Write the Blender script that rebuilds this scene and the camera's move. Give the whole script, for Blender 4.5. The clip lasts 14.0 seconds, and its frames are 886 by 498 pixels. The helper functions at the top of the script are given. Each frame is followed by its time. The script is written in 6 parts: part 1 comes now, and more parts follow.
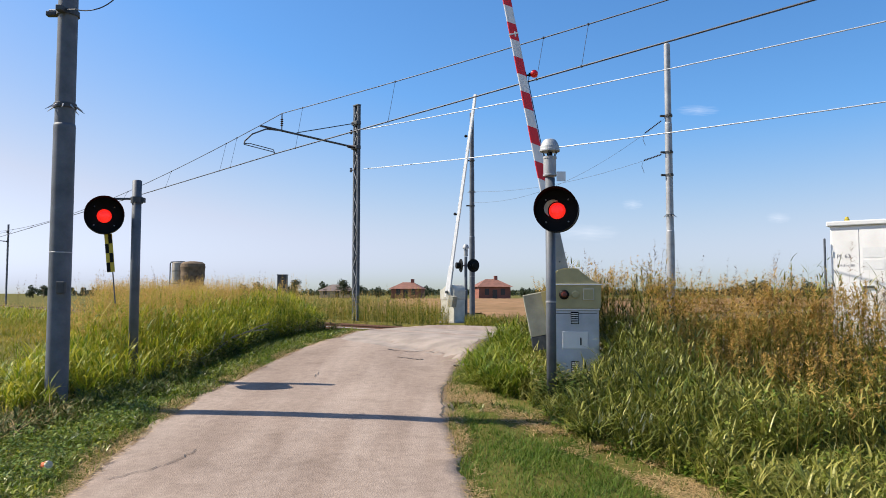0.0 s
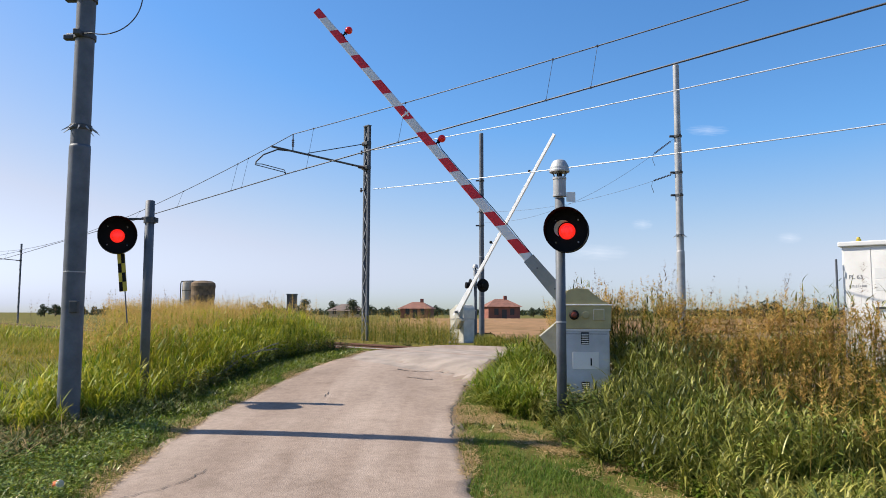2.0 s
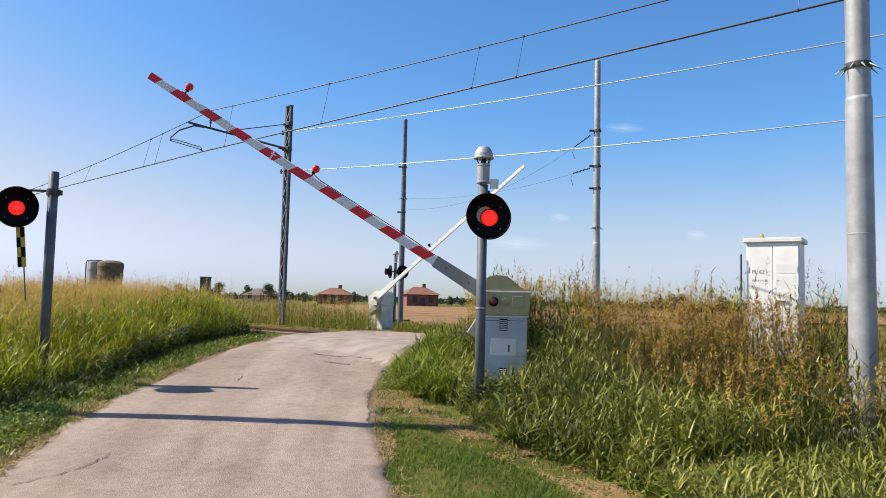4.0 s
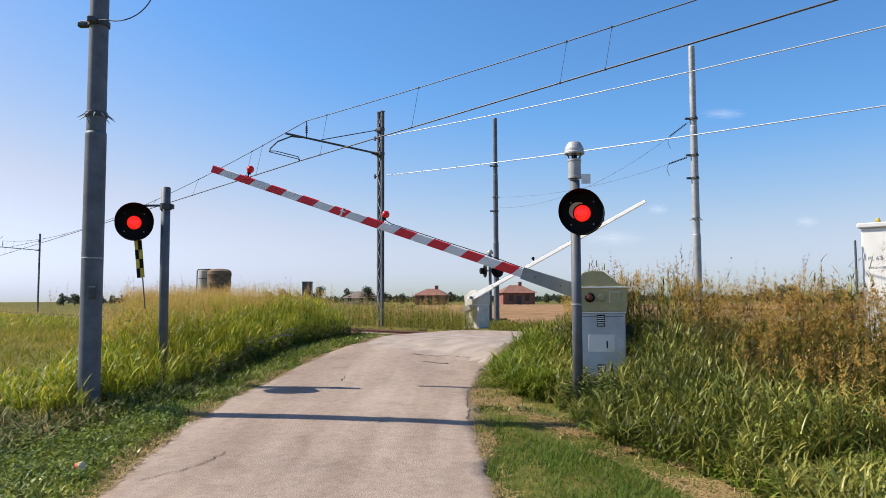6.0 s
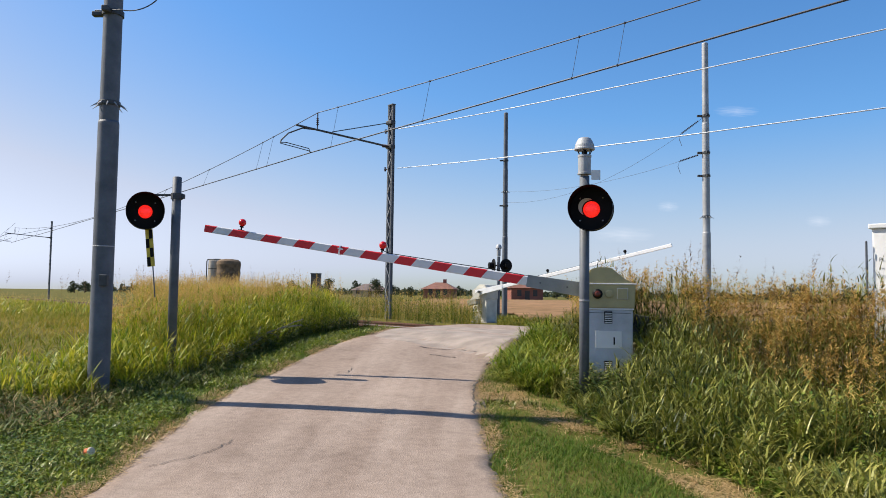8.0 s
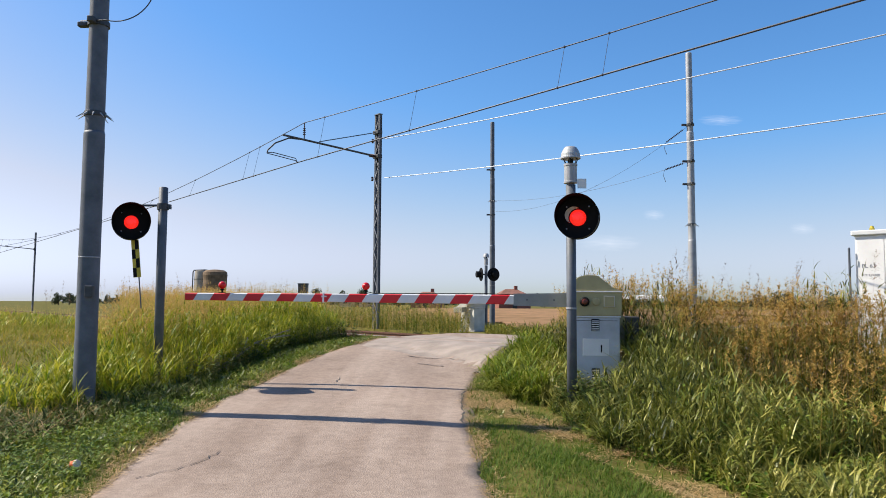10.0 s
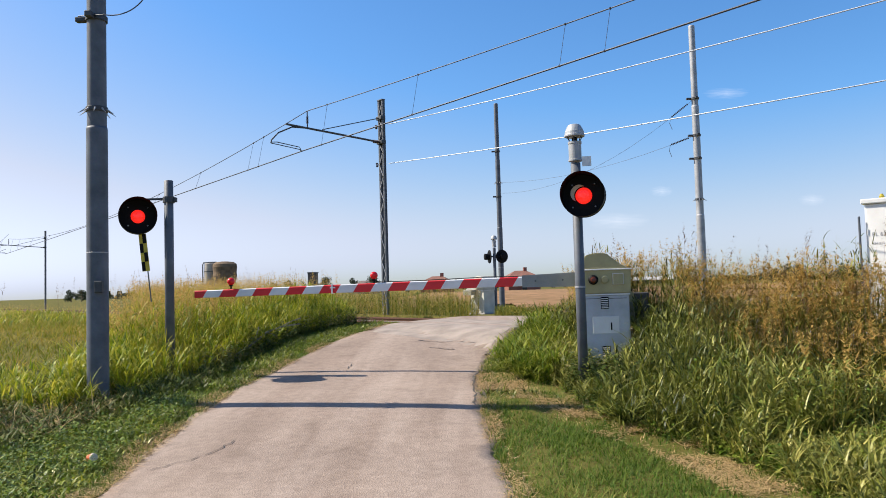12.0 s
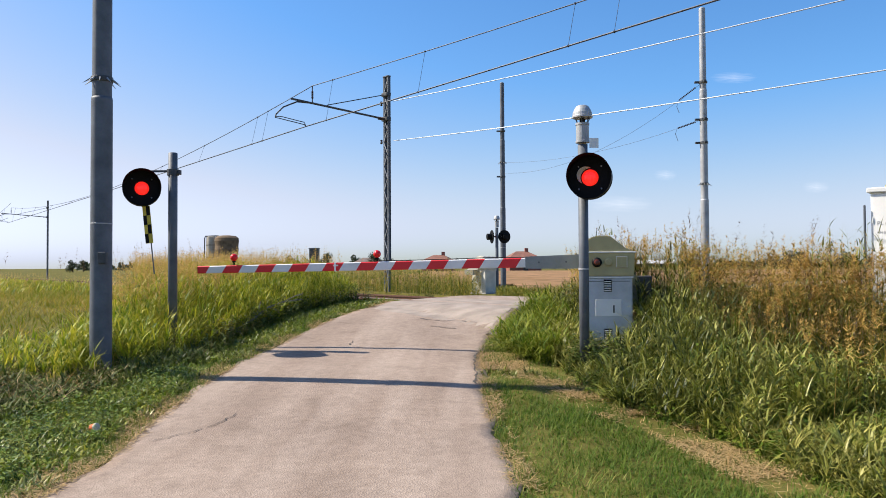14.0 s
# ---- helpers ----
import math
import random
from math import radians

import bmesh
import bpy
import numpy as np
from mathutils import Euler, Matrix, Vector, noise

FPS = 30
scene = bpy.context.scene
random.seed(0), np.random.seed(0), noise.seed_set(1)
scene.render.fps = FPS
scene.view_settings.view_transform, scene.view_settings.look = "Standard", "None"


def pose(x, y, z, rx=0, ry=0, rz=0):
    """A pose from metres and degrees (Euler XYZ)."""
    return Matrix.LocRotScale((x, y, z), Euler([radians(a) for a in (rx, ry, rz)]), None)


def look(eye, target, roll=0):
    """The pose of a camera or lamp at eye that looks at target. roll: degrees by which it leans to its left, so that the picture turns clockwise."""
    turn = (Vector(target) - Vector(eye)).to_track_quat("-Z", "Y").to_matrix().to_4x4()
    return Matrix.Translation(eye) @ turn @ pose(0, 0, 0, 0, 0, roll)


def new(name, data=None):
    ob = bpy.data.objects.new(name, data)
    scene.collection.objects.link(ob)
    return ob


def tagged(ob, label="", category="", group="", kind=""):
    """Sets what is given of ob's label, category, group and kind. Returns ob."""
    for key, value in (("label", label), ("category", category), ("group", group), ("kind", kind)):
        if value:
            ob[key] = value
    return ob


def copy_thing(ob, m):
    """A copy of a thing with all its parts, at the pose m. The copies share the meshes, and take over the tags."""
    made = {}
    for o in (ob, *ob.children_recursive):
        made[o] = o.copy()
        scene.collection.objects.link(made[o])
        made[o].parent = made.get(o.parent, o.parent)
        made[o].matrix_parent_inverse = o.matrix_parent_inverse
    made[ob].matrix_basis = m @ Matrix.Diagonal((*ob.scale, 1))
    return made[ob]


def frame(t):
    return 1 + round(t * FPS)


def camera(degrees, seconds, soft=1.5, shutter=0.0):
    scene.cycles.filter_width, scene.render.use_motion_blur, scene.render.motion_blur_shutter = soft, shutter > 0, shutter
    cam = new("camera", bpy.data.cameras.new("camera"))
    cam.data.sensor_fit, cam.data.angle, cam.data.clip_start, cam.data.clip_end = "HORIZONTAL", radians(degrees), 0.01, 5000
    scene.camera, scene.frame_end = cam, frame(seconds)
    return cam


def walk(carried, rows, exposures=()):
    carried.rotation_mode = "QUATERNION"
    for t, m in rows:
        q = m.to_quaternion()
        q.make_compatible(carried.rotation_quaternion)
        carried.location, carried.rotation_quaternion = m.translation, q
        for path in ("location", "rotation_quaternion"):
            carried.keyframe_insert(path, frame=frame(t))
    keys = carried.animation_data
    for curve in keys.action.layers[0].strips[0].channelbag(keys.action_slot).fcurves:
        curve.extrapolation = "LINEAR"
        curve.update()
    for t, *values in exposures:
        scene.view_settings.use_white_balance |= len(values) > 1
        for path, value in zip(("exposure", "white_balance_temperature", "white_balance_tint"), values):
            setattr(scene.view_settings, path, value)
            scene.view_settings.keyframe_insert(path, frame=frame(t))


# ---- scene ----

cam = camera(62.0, 14.0, soft=0.9)
# seconds, x, y, height above the eye, yaw, pitch, roll
EYE = 1.6
PATH = [
    (0.0, 0.000, 0.000, 0.000, 0.00, 3.45, 0.00),
    (0.5, -0.018, -0.010, 0.001, 0.45, 3.70, 0.29),
    (1.0, -0.016, -0.004, -0.001, 0.83, 4.29, -0.09),
    (1.5, -0.013, -0.021, -0.015, 1.32, 4.12, -0.16),
    (2.0, -0.009, -0.031, 0.003, 0.72, 4.98, -0.13),
    (2.5, 0.009, 0.005, -0.030, -2.61, 7.21, -2.01),
    (2.7, -0.018, -0.014, -0.041, -5.74, 6.19, -2.52),
    (3.1, -0.030, 0.000, -0.040, -7.40, 5.40, -2.20),
    (4.0, -0.030, 0.040, -0.035, -5.60, 4.10, -1.30),
    (4.8, -0.026, 0.076, -0.031, -2.37, 2.94, -0.37),
    (5.0, -0.004, 0.026, -0.042, -0.89, 2.61, 0.67),
    (5.5, 0.015, -0.051, -0.057, -1.21, 5.30, 1.59),
    (6.0, -0.016, -0.020, -0.039, 1.86, 3.96, 0.26),
    (6.5, -0.019, -0.009, -0.040, 2.38, 3.72, -0.15),
    (7.0, -0.025, -0.011, -0.029, 2.53, 3.65, -0.43),
    (7.5, -0.023, -0.022, -0.037, 2.98, 4.33, 0.60),
    (8.0, -0.011, -0.040, -0.041, 2.49, 3.48, -0.72),
    (8.2, -0.021, -0.025, -0.025, 1.85, 3.63, -0.76),
    (10.5, -0.010, -0.071, -0.050, 1.29, 4.22, -0.05),
    (11.0, -0.016, -0.072, -0.045, 0.76, 3.79, 0.41),
    (11.5, -0.012, -0.059, -0.049, 0.33, 3.65, -0.01),
    (12.0, 0.007, -0.046, -0.059, 2.30, 2.99, 1.66),
    (12.5, -0.020, -0.011, -0.060, 1.59, 2.24, 0.76),
    (13.0, -0.043, 0.036, -0.049, 2.33, 2.15, 1.47),
    (13.5, -0.034, -0.028, -0.054, 1.92, 1.77, -0.12),
    (14.0, -0.025, -0.029, -0.057, 2.37, 1.35, 0.33),
]
walk(cam, [(t, pose(x, y, EYE + z, 90 + p, r, w)) for t, x, y, z, w, p, r in PATH],
     ((0.0, 0.62), (2.7, 0.62), (6.5, 0.57), (8.0, 0.53), (10.5, 0.63), (13.0, 0.67), (14.0, 0.69)))

# ---- light ----
SUN = Vector((-1.0, 0.13, 1.0)).normalized()
world = bpy.data.worlds.new("world")
scene.world = world
world.use_nodes = True
wn = world.node_tree.nodes
sky = wn.new("ShaderNodeTexSky")
sky.sky_type = "NISHITA"
sky.sun_disc = False
sky.sun_elevation = math.asin(SUN.z)
sky.sun_rotation = math.atan2(SUN.x, SUN.y)
sky.air_density, sky.dust_density, sky.ozone_density = 1.0, 0.8, 4.0
wn["Background"].inputs["Strength"].default_value = 0.110
hsv = wn.new("ShaderNodeHueSaturation")
hsv.inputs["Saturation"].default_value = 1.16
tint = wn.new("ShaderNodeMix")
tint.data_type, tint.blend_type = "RGBA", "MULTIPLY"
tint.inputs["Factor"].default_value = 1.0
tint.inputs["B"].default_value = (0.92, 1.01, 1.095, 1)
world.node_tree.links.new(sky.outputs[0], tint.inputs["A"])
world.node_tree.links.new(tint.outputs["Result"], hsv.inputs["Color"])
# summer haze: the brightest sky, low down, is paler and bluer
bw, rng_in = wn.new("ShaderNodeRGBToBW"), wn.new("ShaderNodeMapRange")
rng_in.inputs["From Min"].default_value, rng_in.inputs["From Max"].default_value, rng_in.inputs["To Max"].default_value = 2.8, 4.8, 0.90
pale, haze = wn.new("ShaderNodeMix"), wn.new("ShaderNodeMix")
for q in (pale, haze):
    q.data_type = "RGBA"
pale.blend_type = "MULTIPLY"
pale.inputs["Factor"].default_value = 1.0
pale.inputs["B"].default_value = (0.815, 0.88, 1.09, 1)
world.node_tree.links.new(sky.outputs[0], bw.inputs[0])
world.node_tree.links.new(bw.outputs[0], rng_in.inputs["Value"])
world.node_tree.links.new(bw.outputs[0], pale.inputs["A"])
world.node_tree.links.new(rng_in.outputs["Result"], haze.inputs["Factor"])
world.node_tree.links.new(hsv.outputs[0], haze.inputs["A"])
world.node_tree.links.new(pale.outputs["Result"], haze.inputs["B"])
world.node_tree.links.new(haze.outputs["Result"], wn["Background"].inputs["Color"])
sun = new("sun", bpy.data.lights.new("sun", "SUN"))
sun.data.energy, sun.data.angle, sun.data.color = 5.0, radians(0.53), (1.0, 0.91, 0.78)
sun.matrix_world = look((0, 0, 30), Vector((0, 0, 30)) - SUN)


# ---- materials ----
def material(name, colour, rough=0.6, metal=0.0, vary=0.15, scale=8.0, bump=0.0, bscale=60.0, second=None, spec=0.5):
    """A surface with variation at two scales and a fine relief. second: the colour of stains."""
    m = bpy.data.materials.new(name)
    m.use_nodes = True
    n, l = m.node_tree.nodes, m.node_tree.links
    b = n["Principled BSDF"]
    b.inputs["Roughness"].default_value = rough
    b.inputs["Metallic"].default_value = metal
    b.inputs["Specular IOR Level"].default_value = spec
    co = n.new("ShaderNodeTexCoord")
    big, fine = n.new("ShaderNodeTexNoise"), n.new("ShaderNodeTexNoise")
    big.inputs["Scale"].default_value, big.inputs["Detail"].default_value = scale, 6
    fine.inputs["Scale"].default_value, fine.inputs["Detail"].default_value = bscale, 4
    l.new(co.outputs["Object"], big.inputs["Vector"])
    l.new(co.outputs["Object"], fine.inputs["Vector"])
    ramp = n.new("ShaderNodeValToRGB")
    ramp.color_ramp.elements[0].position, ramp.color_ramp.elements[1].position = 0.3, 0.7
    low = second or tuple(c * (1 - vary) for c in colour)
    ramp.color_ramp.elements[0].color = (*low, 1)
    ramp.color_ramp.elements[1].color = (*[min(1, c * (1 + vary * 0.5)) for c in colour], 1)
    mix = n.new("ShaderNodeMix")
    mix.data_type, mix.blend_type = "RGBA", "MULTIPLY"
    mix.inputs["Factor"].default_value = vary
    l.new(big.outputs["Fac"], ramp.inputs["Fac"])
    l.new(ramp.outputs["Color"], mix.inputs["A"])
    l.new(fine.outputs["Color"], mix.inputs["B"])
    l.new(mix.outputs["Result"], b.inputs["Base Color"])
    if bump:
        bp = n.new("ShaderNodeBump")
        bp.inputs["Strength"].default_value, bp.inputs["Distance"].default_value = bump, 0.01
        l.new(fine.outputs["Fac"], bp.inputs["Height"])
        l.new(bp.outputs["Normal"], b.inputs["Normal"])
    return m


def plant(name, stops, tip=None, patch=0.25, through_light=0.45, rough=0.55, gloss=0.25):
    """Leaves: stops of colour picked blade by blade, patches over the ground, a drier tip."""
    m = bpy.data.materials.new(name)
    m.use_nodes = True
    n, l = m.node_tree.nodes, m.node_tree.links
    b, out = n["Principled BSDF"], n["Material Output"]
    b.inputs["Roughness"].default_value = rough
    b.inputs["Specular IOR Level"].default_value = gloss
    geo, uv = n.new("ShaderNodeNewGeometry"), n.new("ShaderNodeUVMap")
    uv.uv_map = "blade"
    noi, mth, ramp = n.new("ShaderNodeTexNoise"), n.new("ShaderNodeMath"), n.new("ShaderNodeValToRGB")
    noi.inputs["Scale"].default_value, noi.inputs["Detail"].default_value = 0.55, 3
    l.new(geo.outputs["Position"], noi.inputs["Vector"])
    mr = n.new("ShaderNodeMapRange")
    mr.inputs["From Min"].default_value, mr.inputs["From Max"].default_value = 0.3, 0.7
    mr.inputs["To Min"].default_value, mr.inputs["To Max"].default_value = -patch, patch
    l.new(noi.outputs["Fac"], mr.inputs["Value"])
    mth.operation, mth.use_clamp = "ADD", True
    l.new(geo.outputs["Random Per Island"], mth.inputs[0])
    l.new(mr.outputs["Result"], mth.inputs[1])
    e = ramp.color_ramp.elements
    e[0].color, e[1].color = (*stops[0], 1), (*stops[-1], 1)
    for i, c in enumerate(stops[1:-1]):
        e.new((i + 1) / (len(stops) - 1)).color = (*c, 1)
    l.new(mth.outputs[0], ramp.inputs["Fac"])
    colour = ramp.outputs["Color"]
    if tip:
        sep, mix, sub = n.new("ShaderNodeSeparateXYZ"), n.new("ShaderNodeMix"), n.new("ShaderNodeMapRange")
        l.new(uv.outputs["UV"], sep.inputs[0])
        sub.inputs["From Min"].default_value = 0.45
        l.new(sep.outputs["Y"], sub.inputs["Value"])
        mix.data_type = "RGBA"
        l.new(sub.outputs["Result"], mix.inputs["Factor"])
        l.new(colour, mix.inputs["A"])
        mix.inputs["B"].default_value = (*tip, 1)
        colour = mix.outputs["Result"]
    l.new(colour, b.inputs["Base Color"])
    tr, ms = n.new("ShaderNodeBsdfTranslucent"), n.new("ShaderNodeMixShader")
    l.new(colour, tr.inputs["Color"])
    ms.inputs["Fac"].default_value = through_light
    l.new(b.outputs[0], ms.inputs[1])
    l.new(tr.outputs[0], ms.inputs[2])
    l.new(ms.outputs[0], out.inputs["Surface"])
    return m


def glow(name, colour, strength):
    m = bpy.data.materials.new(name)
    m.use_nodes = True
    n, l = m.node_tree.nodes, m.node_tree.links
    b = n["Principled BSDF"]
    b.inputs["Base Color"].default_value = (*[c * 0.5 for c in colour], 1)
    b.inputs["Roughness"].default_value = 0.25
    b.inputs["Emission Color"].default_value = (*colour, 1)
    co, v, r = n.new("ShaderNodeTexCoord"), n.new("ShaderNodeTexVoronoi"), n.new("ShaderNodeMapRange")
    v.inputs["Scale"].default_value = 55
    l.new(co.outputs["Object"], v.inputs["Vector"])
    r.inputs["From Max"].default_value = 0.7
    r.inputs["To Min"].default_value, r.inputs["To Max"].default_value = strength * 1.15, strength * 0.6
    l.new(v.outputs["Distance"], r.inputs["Value"])
    l.new(r.outputs["Result"], b.inputs["Emission Strength"])
    return m


def striped(name, dark, light, period, slant, phase, start, end):
    """Red bands on white along local x, leaning by slant, from start to end; white elsewhere."""
    m = material(name, light, 0.4, 0, 0.12, 3, 0.05, 40)
    n, l = m.node_tree.nodes, m.node_tree.links
    b = n["Principled BSDF"]
    co, sep = n.new("ShaderNodeTexCoord"), n.new("ShaderNodeSeparateXYZ")
    l.new(co.outputs["Object"], sep.inputs[0])

    def op(kind, a, c):
        q = n.new("ShaderNodeMath")
        q.operation = kind
        for i, s in enumerate((a, c)):
            if isinstance(s, (int, float)):
                q.inputs[i].default_value = s
            else:
                l.new(s, q.inputs[i])
        return q.outputs[0]

    along = op("ADD", sep.outputs["X"], op("MULTIPLY", sep.outputs["Z"], slant))
    fr = op("FRACT", op("DIVIDE", op("SUBTRACT", along, phase), period), 0)
    red = op("MULTIPLY", op("LESS_THAN", fr, 0.5), op("MULTIPLY", op("GREATER_THAN", along, start), op("LESS_THAN", along, end)))
    mix = n.new("ShaderNodeMix")
    mix.data_type = "RGBA"
    base = b.inputs["Base Color"].links[0].from_socket
    l.new(red, mix.inputs["Factor"])
    l.new(base, mix.inputs["A"])
    mix.inputs["B"].default_value = (*dark, 1)
    l.new(mix.outputs["Result"], b.inputs["Base Color"])
    return m


GALV = material("galvanised steel", (0.125, 0.14, 0.165), 0.6, 0.1, 0.3, 5, 0.1, 40, (0.08, 0.092, 0.108))
GALV_PALE = material("pale galvanised steel", (0.40, 0.41, 0.42), 0.55, 0.25, 0.25, 5, 0.1, 40)
STEEL_DARK = material("dark weathered steel", (0.09, 0.095, 0.10), 0.6, 0.5, 0.3, 9, 0.1, 60)
WIRE = material("oxidised copper wire", (0.05, 0.055, 0.07), 0.5, 0.4, 0.1, 30)
WIRE_BRIGHT = material("bright aluminium wire", (0.38, 0.41, 0.45), 0.4, 0.2, 0.05, 30)
BLACK = material("black paint", (0.006, 0.006, 0.0065), 0.6, 0, 0.3, 9, 0.05, 60, None, 0.15)
YELLOW = material("yellow paint", (0.62, 0.47, 0.04), 0.5, 0, 0.2, 14)
DULL_RED = material("dull dark red glass", (0.13, 0.03, 0.02), 0.25, 0, 0.1, 20)
RED_GLOW = glow("lit red lens", (1.0, 0.022, 0.014), 0.8)
RED_LAMP = glow("lit red lamp", (1.0, 0.008, 0.012), 0.06)
GREY_PAINT = material("grey cabinet paint", (0.53, 0.56, 0.60), 0.5, 0.0, 0.2, 4, 0.05, 50, (0.42, 0.44, 0.46))
OLIVE = material("olive green hood paint", (0.47, 0.41, 0.205), 0.5, 0, 0.2, 4, 0.05, 50)
ROOT_GREY = material("grey boom clamp paint", (0.27, 0.295, 0.30), 0.55, 0.1, 0.25, 4, 0.1, 50)
FADED = material("faded lettering paint", (0.22, 0.22, 0.24), 0.7, 0, 0.3, 20)
WEIGHT_PAINT = material("drab counterweight paint", (0.36, 0.35, 0.27), 0.6, 0, 0.3, 5, 0.1, 50, (0.26, 0.25, 0.20))
DEADWOOD = material("grey dead wood", (0.22, 0.195, 0.165), 0.9, 0, 0.3, 20, 0.3, 60)
CREAM = material("cream cabinet paint", (0.60, 0.58, 0.50), 0.55, 0, 0.2, 4, 0.05, 50)
WHITE = material("white enamel", (0.78, 0.78, 0.76), 0.45, 0, 0.12, 3, 0.05, 40)
WHITE_DIRTY = material("stained white paint", (0.86, 0.85, 0.83), 0.55, 0, 0.10, 2.2, 0.08, 30, (0.76, 0.74, 0.70))
RUST = material("rusty rail steel", (0.16, 0.075, 0.045), 0.75, 0.3, 0.4, 15, 0.3, 80)
CONCRETE = material("weathered concrete", (0.40, 0.385, 0.36), 0.85, 0, 0.25, 3, 0.3, 60)
GRAVEL = material("ballast stone", (0.36, 0.34, 0.32), 0.9, 0, 0.4, 12, 0.5, 60)
INSULATOR = material("brown glazed insulator", (0.05, 0.03, 0.025), 0.25, 0, 0.2, 30)
BRICK = material("red brick wall", (0.30, 0.11, 0.075), 0.85, 0, 0.3, 0.6, 0.2, 8)
ROOF = material("terracotta roof", (0.25, 0.11, 0.075), 0.85, 0, 0.3, 1.2, 0.3, 6)
ROOF_GREY = material("weathered grey roof", (0.20, 0.15, 0.13), 0.85, 0, 0.3, 1.2, 0.3, 6)
PLASTER = material("pale plaster", (0.45, 0.38, 0.30), 0.9, 0, 0.25, 0.8, 0.1, 8)
DARK_OPEN = material("dark window", (0.02, 0.02, 0.025), 0.3)
BARK = material("bark", (0.10, 0.075, 0.05), 0.9, 0, 0.3, 10, 0.4, 30)
PAPER = material("faded litter card", (0.70, 0.62, 0.52), 0.7, 0, 0.2, 40)
ORANGE = material("orange print", (0.70, 0.16, 0.05), 0.6, 0, 0.2, 40)
HAY = material("grey brown hay", (0.22, 0.15, 0.09), 0.95, 0, 0.4, 3, 0.6, 20)
SACK = material("pale sheeting", (0.48, 0.43, 0.36), 0.8, 0, 0.25, 2, 0.2, 20)
STRIPES = striped("red and white boom paint", (0.64, 0.012, 0.02), (0.76, 0.76, 0.76), 0.52, 0.65, 0.595, 1.08, 9.0)
BOOM_WHITE = material("white boom paint", (0.88, 0.88, 0.87), 0.4, 0, 0.08, 3)
LEAF_FAR = plant("distant leaves", [(0.030, 0.045, 0.022), (0.05, 0.07, 0.03), (0.075, 0.085, 0.035)], None, 0.2, 0.2)
GRASS_SHORT = plant("short verge grass", [(0.040, 0.10, 0.008), (0.075, 0.15, 0.012), (0.125, 0.195, 0.02), (0.27, 0.255, 0.06)], (0.165, 0.205, 0.03), 0.35, 0.35, 0.6)
GRASS_TALL = plant("tall green grass", [(0.075, 0.135, 0.007), (0.18, 0.25, 0.010), (0.33, 0.36, 0.015), (0.56, 0.49, 0.06)], (0.42, 0.38, 0.04), 0.28, 0.34, 0.5, 0.3)
GRASS_RIGHT = plant("rank green weeds", [(0.022, 0.040, 0.006), (0.07, 0.105, 0.012), (0.16, 0.195, 0.024), (0.36, 0.35, 0.08)], (0.25, 0.25, 0.05), 0.3, 0.2, 0.42, 0.45)
REED = plant("broad reed grass leaves", [(0.020, 0.034, 0.006), (0.08, 0.105, 0.012), (0.185, 0.20, 0.023), (0.38, 0.345, 0.085)], (0.26, 0.24, 0.05), 0.35, 0.14, 0.45, 0.3)
LINESIDE = plant("lineside grass", [(0.04, 0.06, 0.006), (0.09, 0.12, 0.010), (0.17, 0.18, 0.018), (0.30, 0.23, 0.04)], None, 0.35, 0.2, 0.6, 0.12)
HERB = plant("small broad weed leaves", [(0.03, 0.06, 0.008), (0.07, 0.13, 0.012), (0.14, 0.22, 0.018), (0.26, 0.30, 0.05)], None, 0.3, 0.25, 0.5, 0.35)
WEED = plant("dark foot weeds", [(0.03, 0.045, 0.01), (0.06, 0.095, 0.015), (0.11, 0.14, 0.025), (0.24, 0.21, 0.08)], None, 0.4, 0.2, 0.6, 0.2)
GRASS_LUSH = plant("lush green verge weeds", [(0.045, 0.09, 0.008), (0.10, 0.165, 0.012), (0.17, 0.235, 0.018), (0.34, 0.34, 0.05)], (0.27, 0.28, 0.035), 0.3, 0.3, 0.55, 0.25)
MEADOW = plant("olive meadow grass", [(0.12, 0.16, 0.010), (0.19, 0.215, 0.015), (0.29, 0.25, 0.03), (0.39, 0.285, 0.06)], None, 0.5, 0.3, 0.7, 0.15)
GRASS_DRY = plant("dry straw", [(0.38, 0.25, 0.10), (0.50, 0.34, 0.15), (0.60, 0.44, 0.22), (0.24, 0.17, 0.08)], None, 0.2, 0.2)
SEED = plant("russet seed heads", [(0.29, 0.27, 0.055), (0.42, 0.26, 0.075), (0.53, 0.34, 0.10), (0.59, 0.43, 0.14)], None, 0.25, 0.45, 0.7)
# seed stalks shaded against the sky: the shade is in these darker browns
STALK = plant("brown stalks darkened for shade", [(0.13, 0.075, 0.05), (0.18, 0.11, 0.065), (0.24, 0.16, 0.09), (0.16, 0.12, 0.05)], None, 0.2, 0.15, 0.7)
RUSSET = plant("ripening russet grass", [(0.09, 0.14, 0.015), (0.20, 0.23, 0.03), (0.36, 0.29, 0.055), (0.48, 0.33, 0.09)], (0.46, 0.31, 0.08), 0.5, 0.38, 0.6)


def ground_material():
    """Soil and grass litter, mixed by noise; greener in patches."""
    m = material("field soil and grass litter", (0.16, 0.135, 0.04), 0.95, 0, 0.3, 0.6, 0.6, 25, (0.08, 0.085, 0.02), 0.04)
    return m


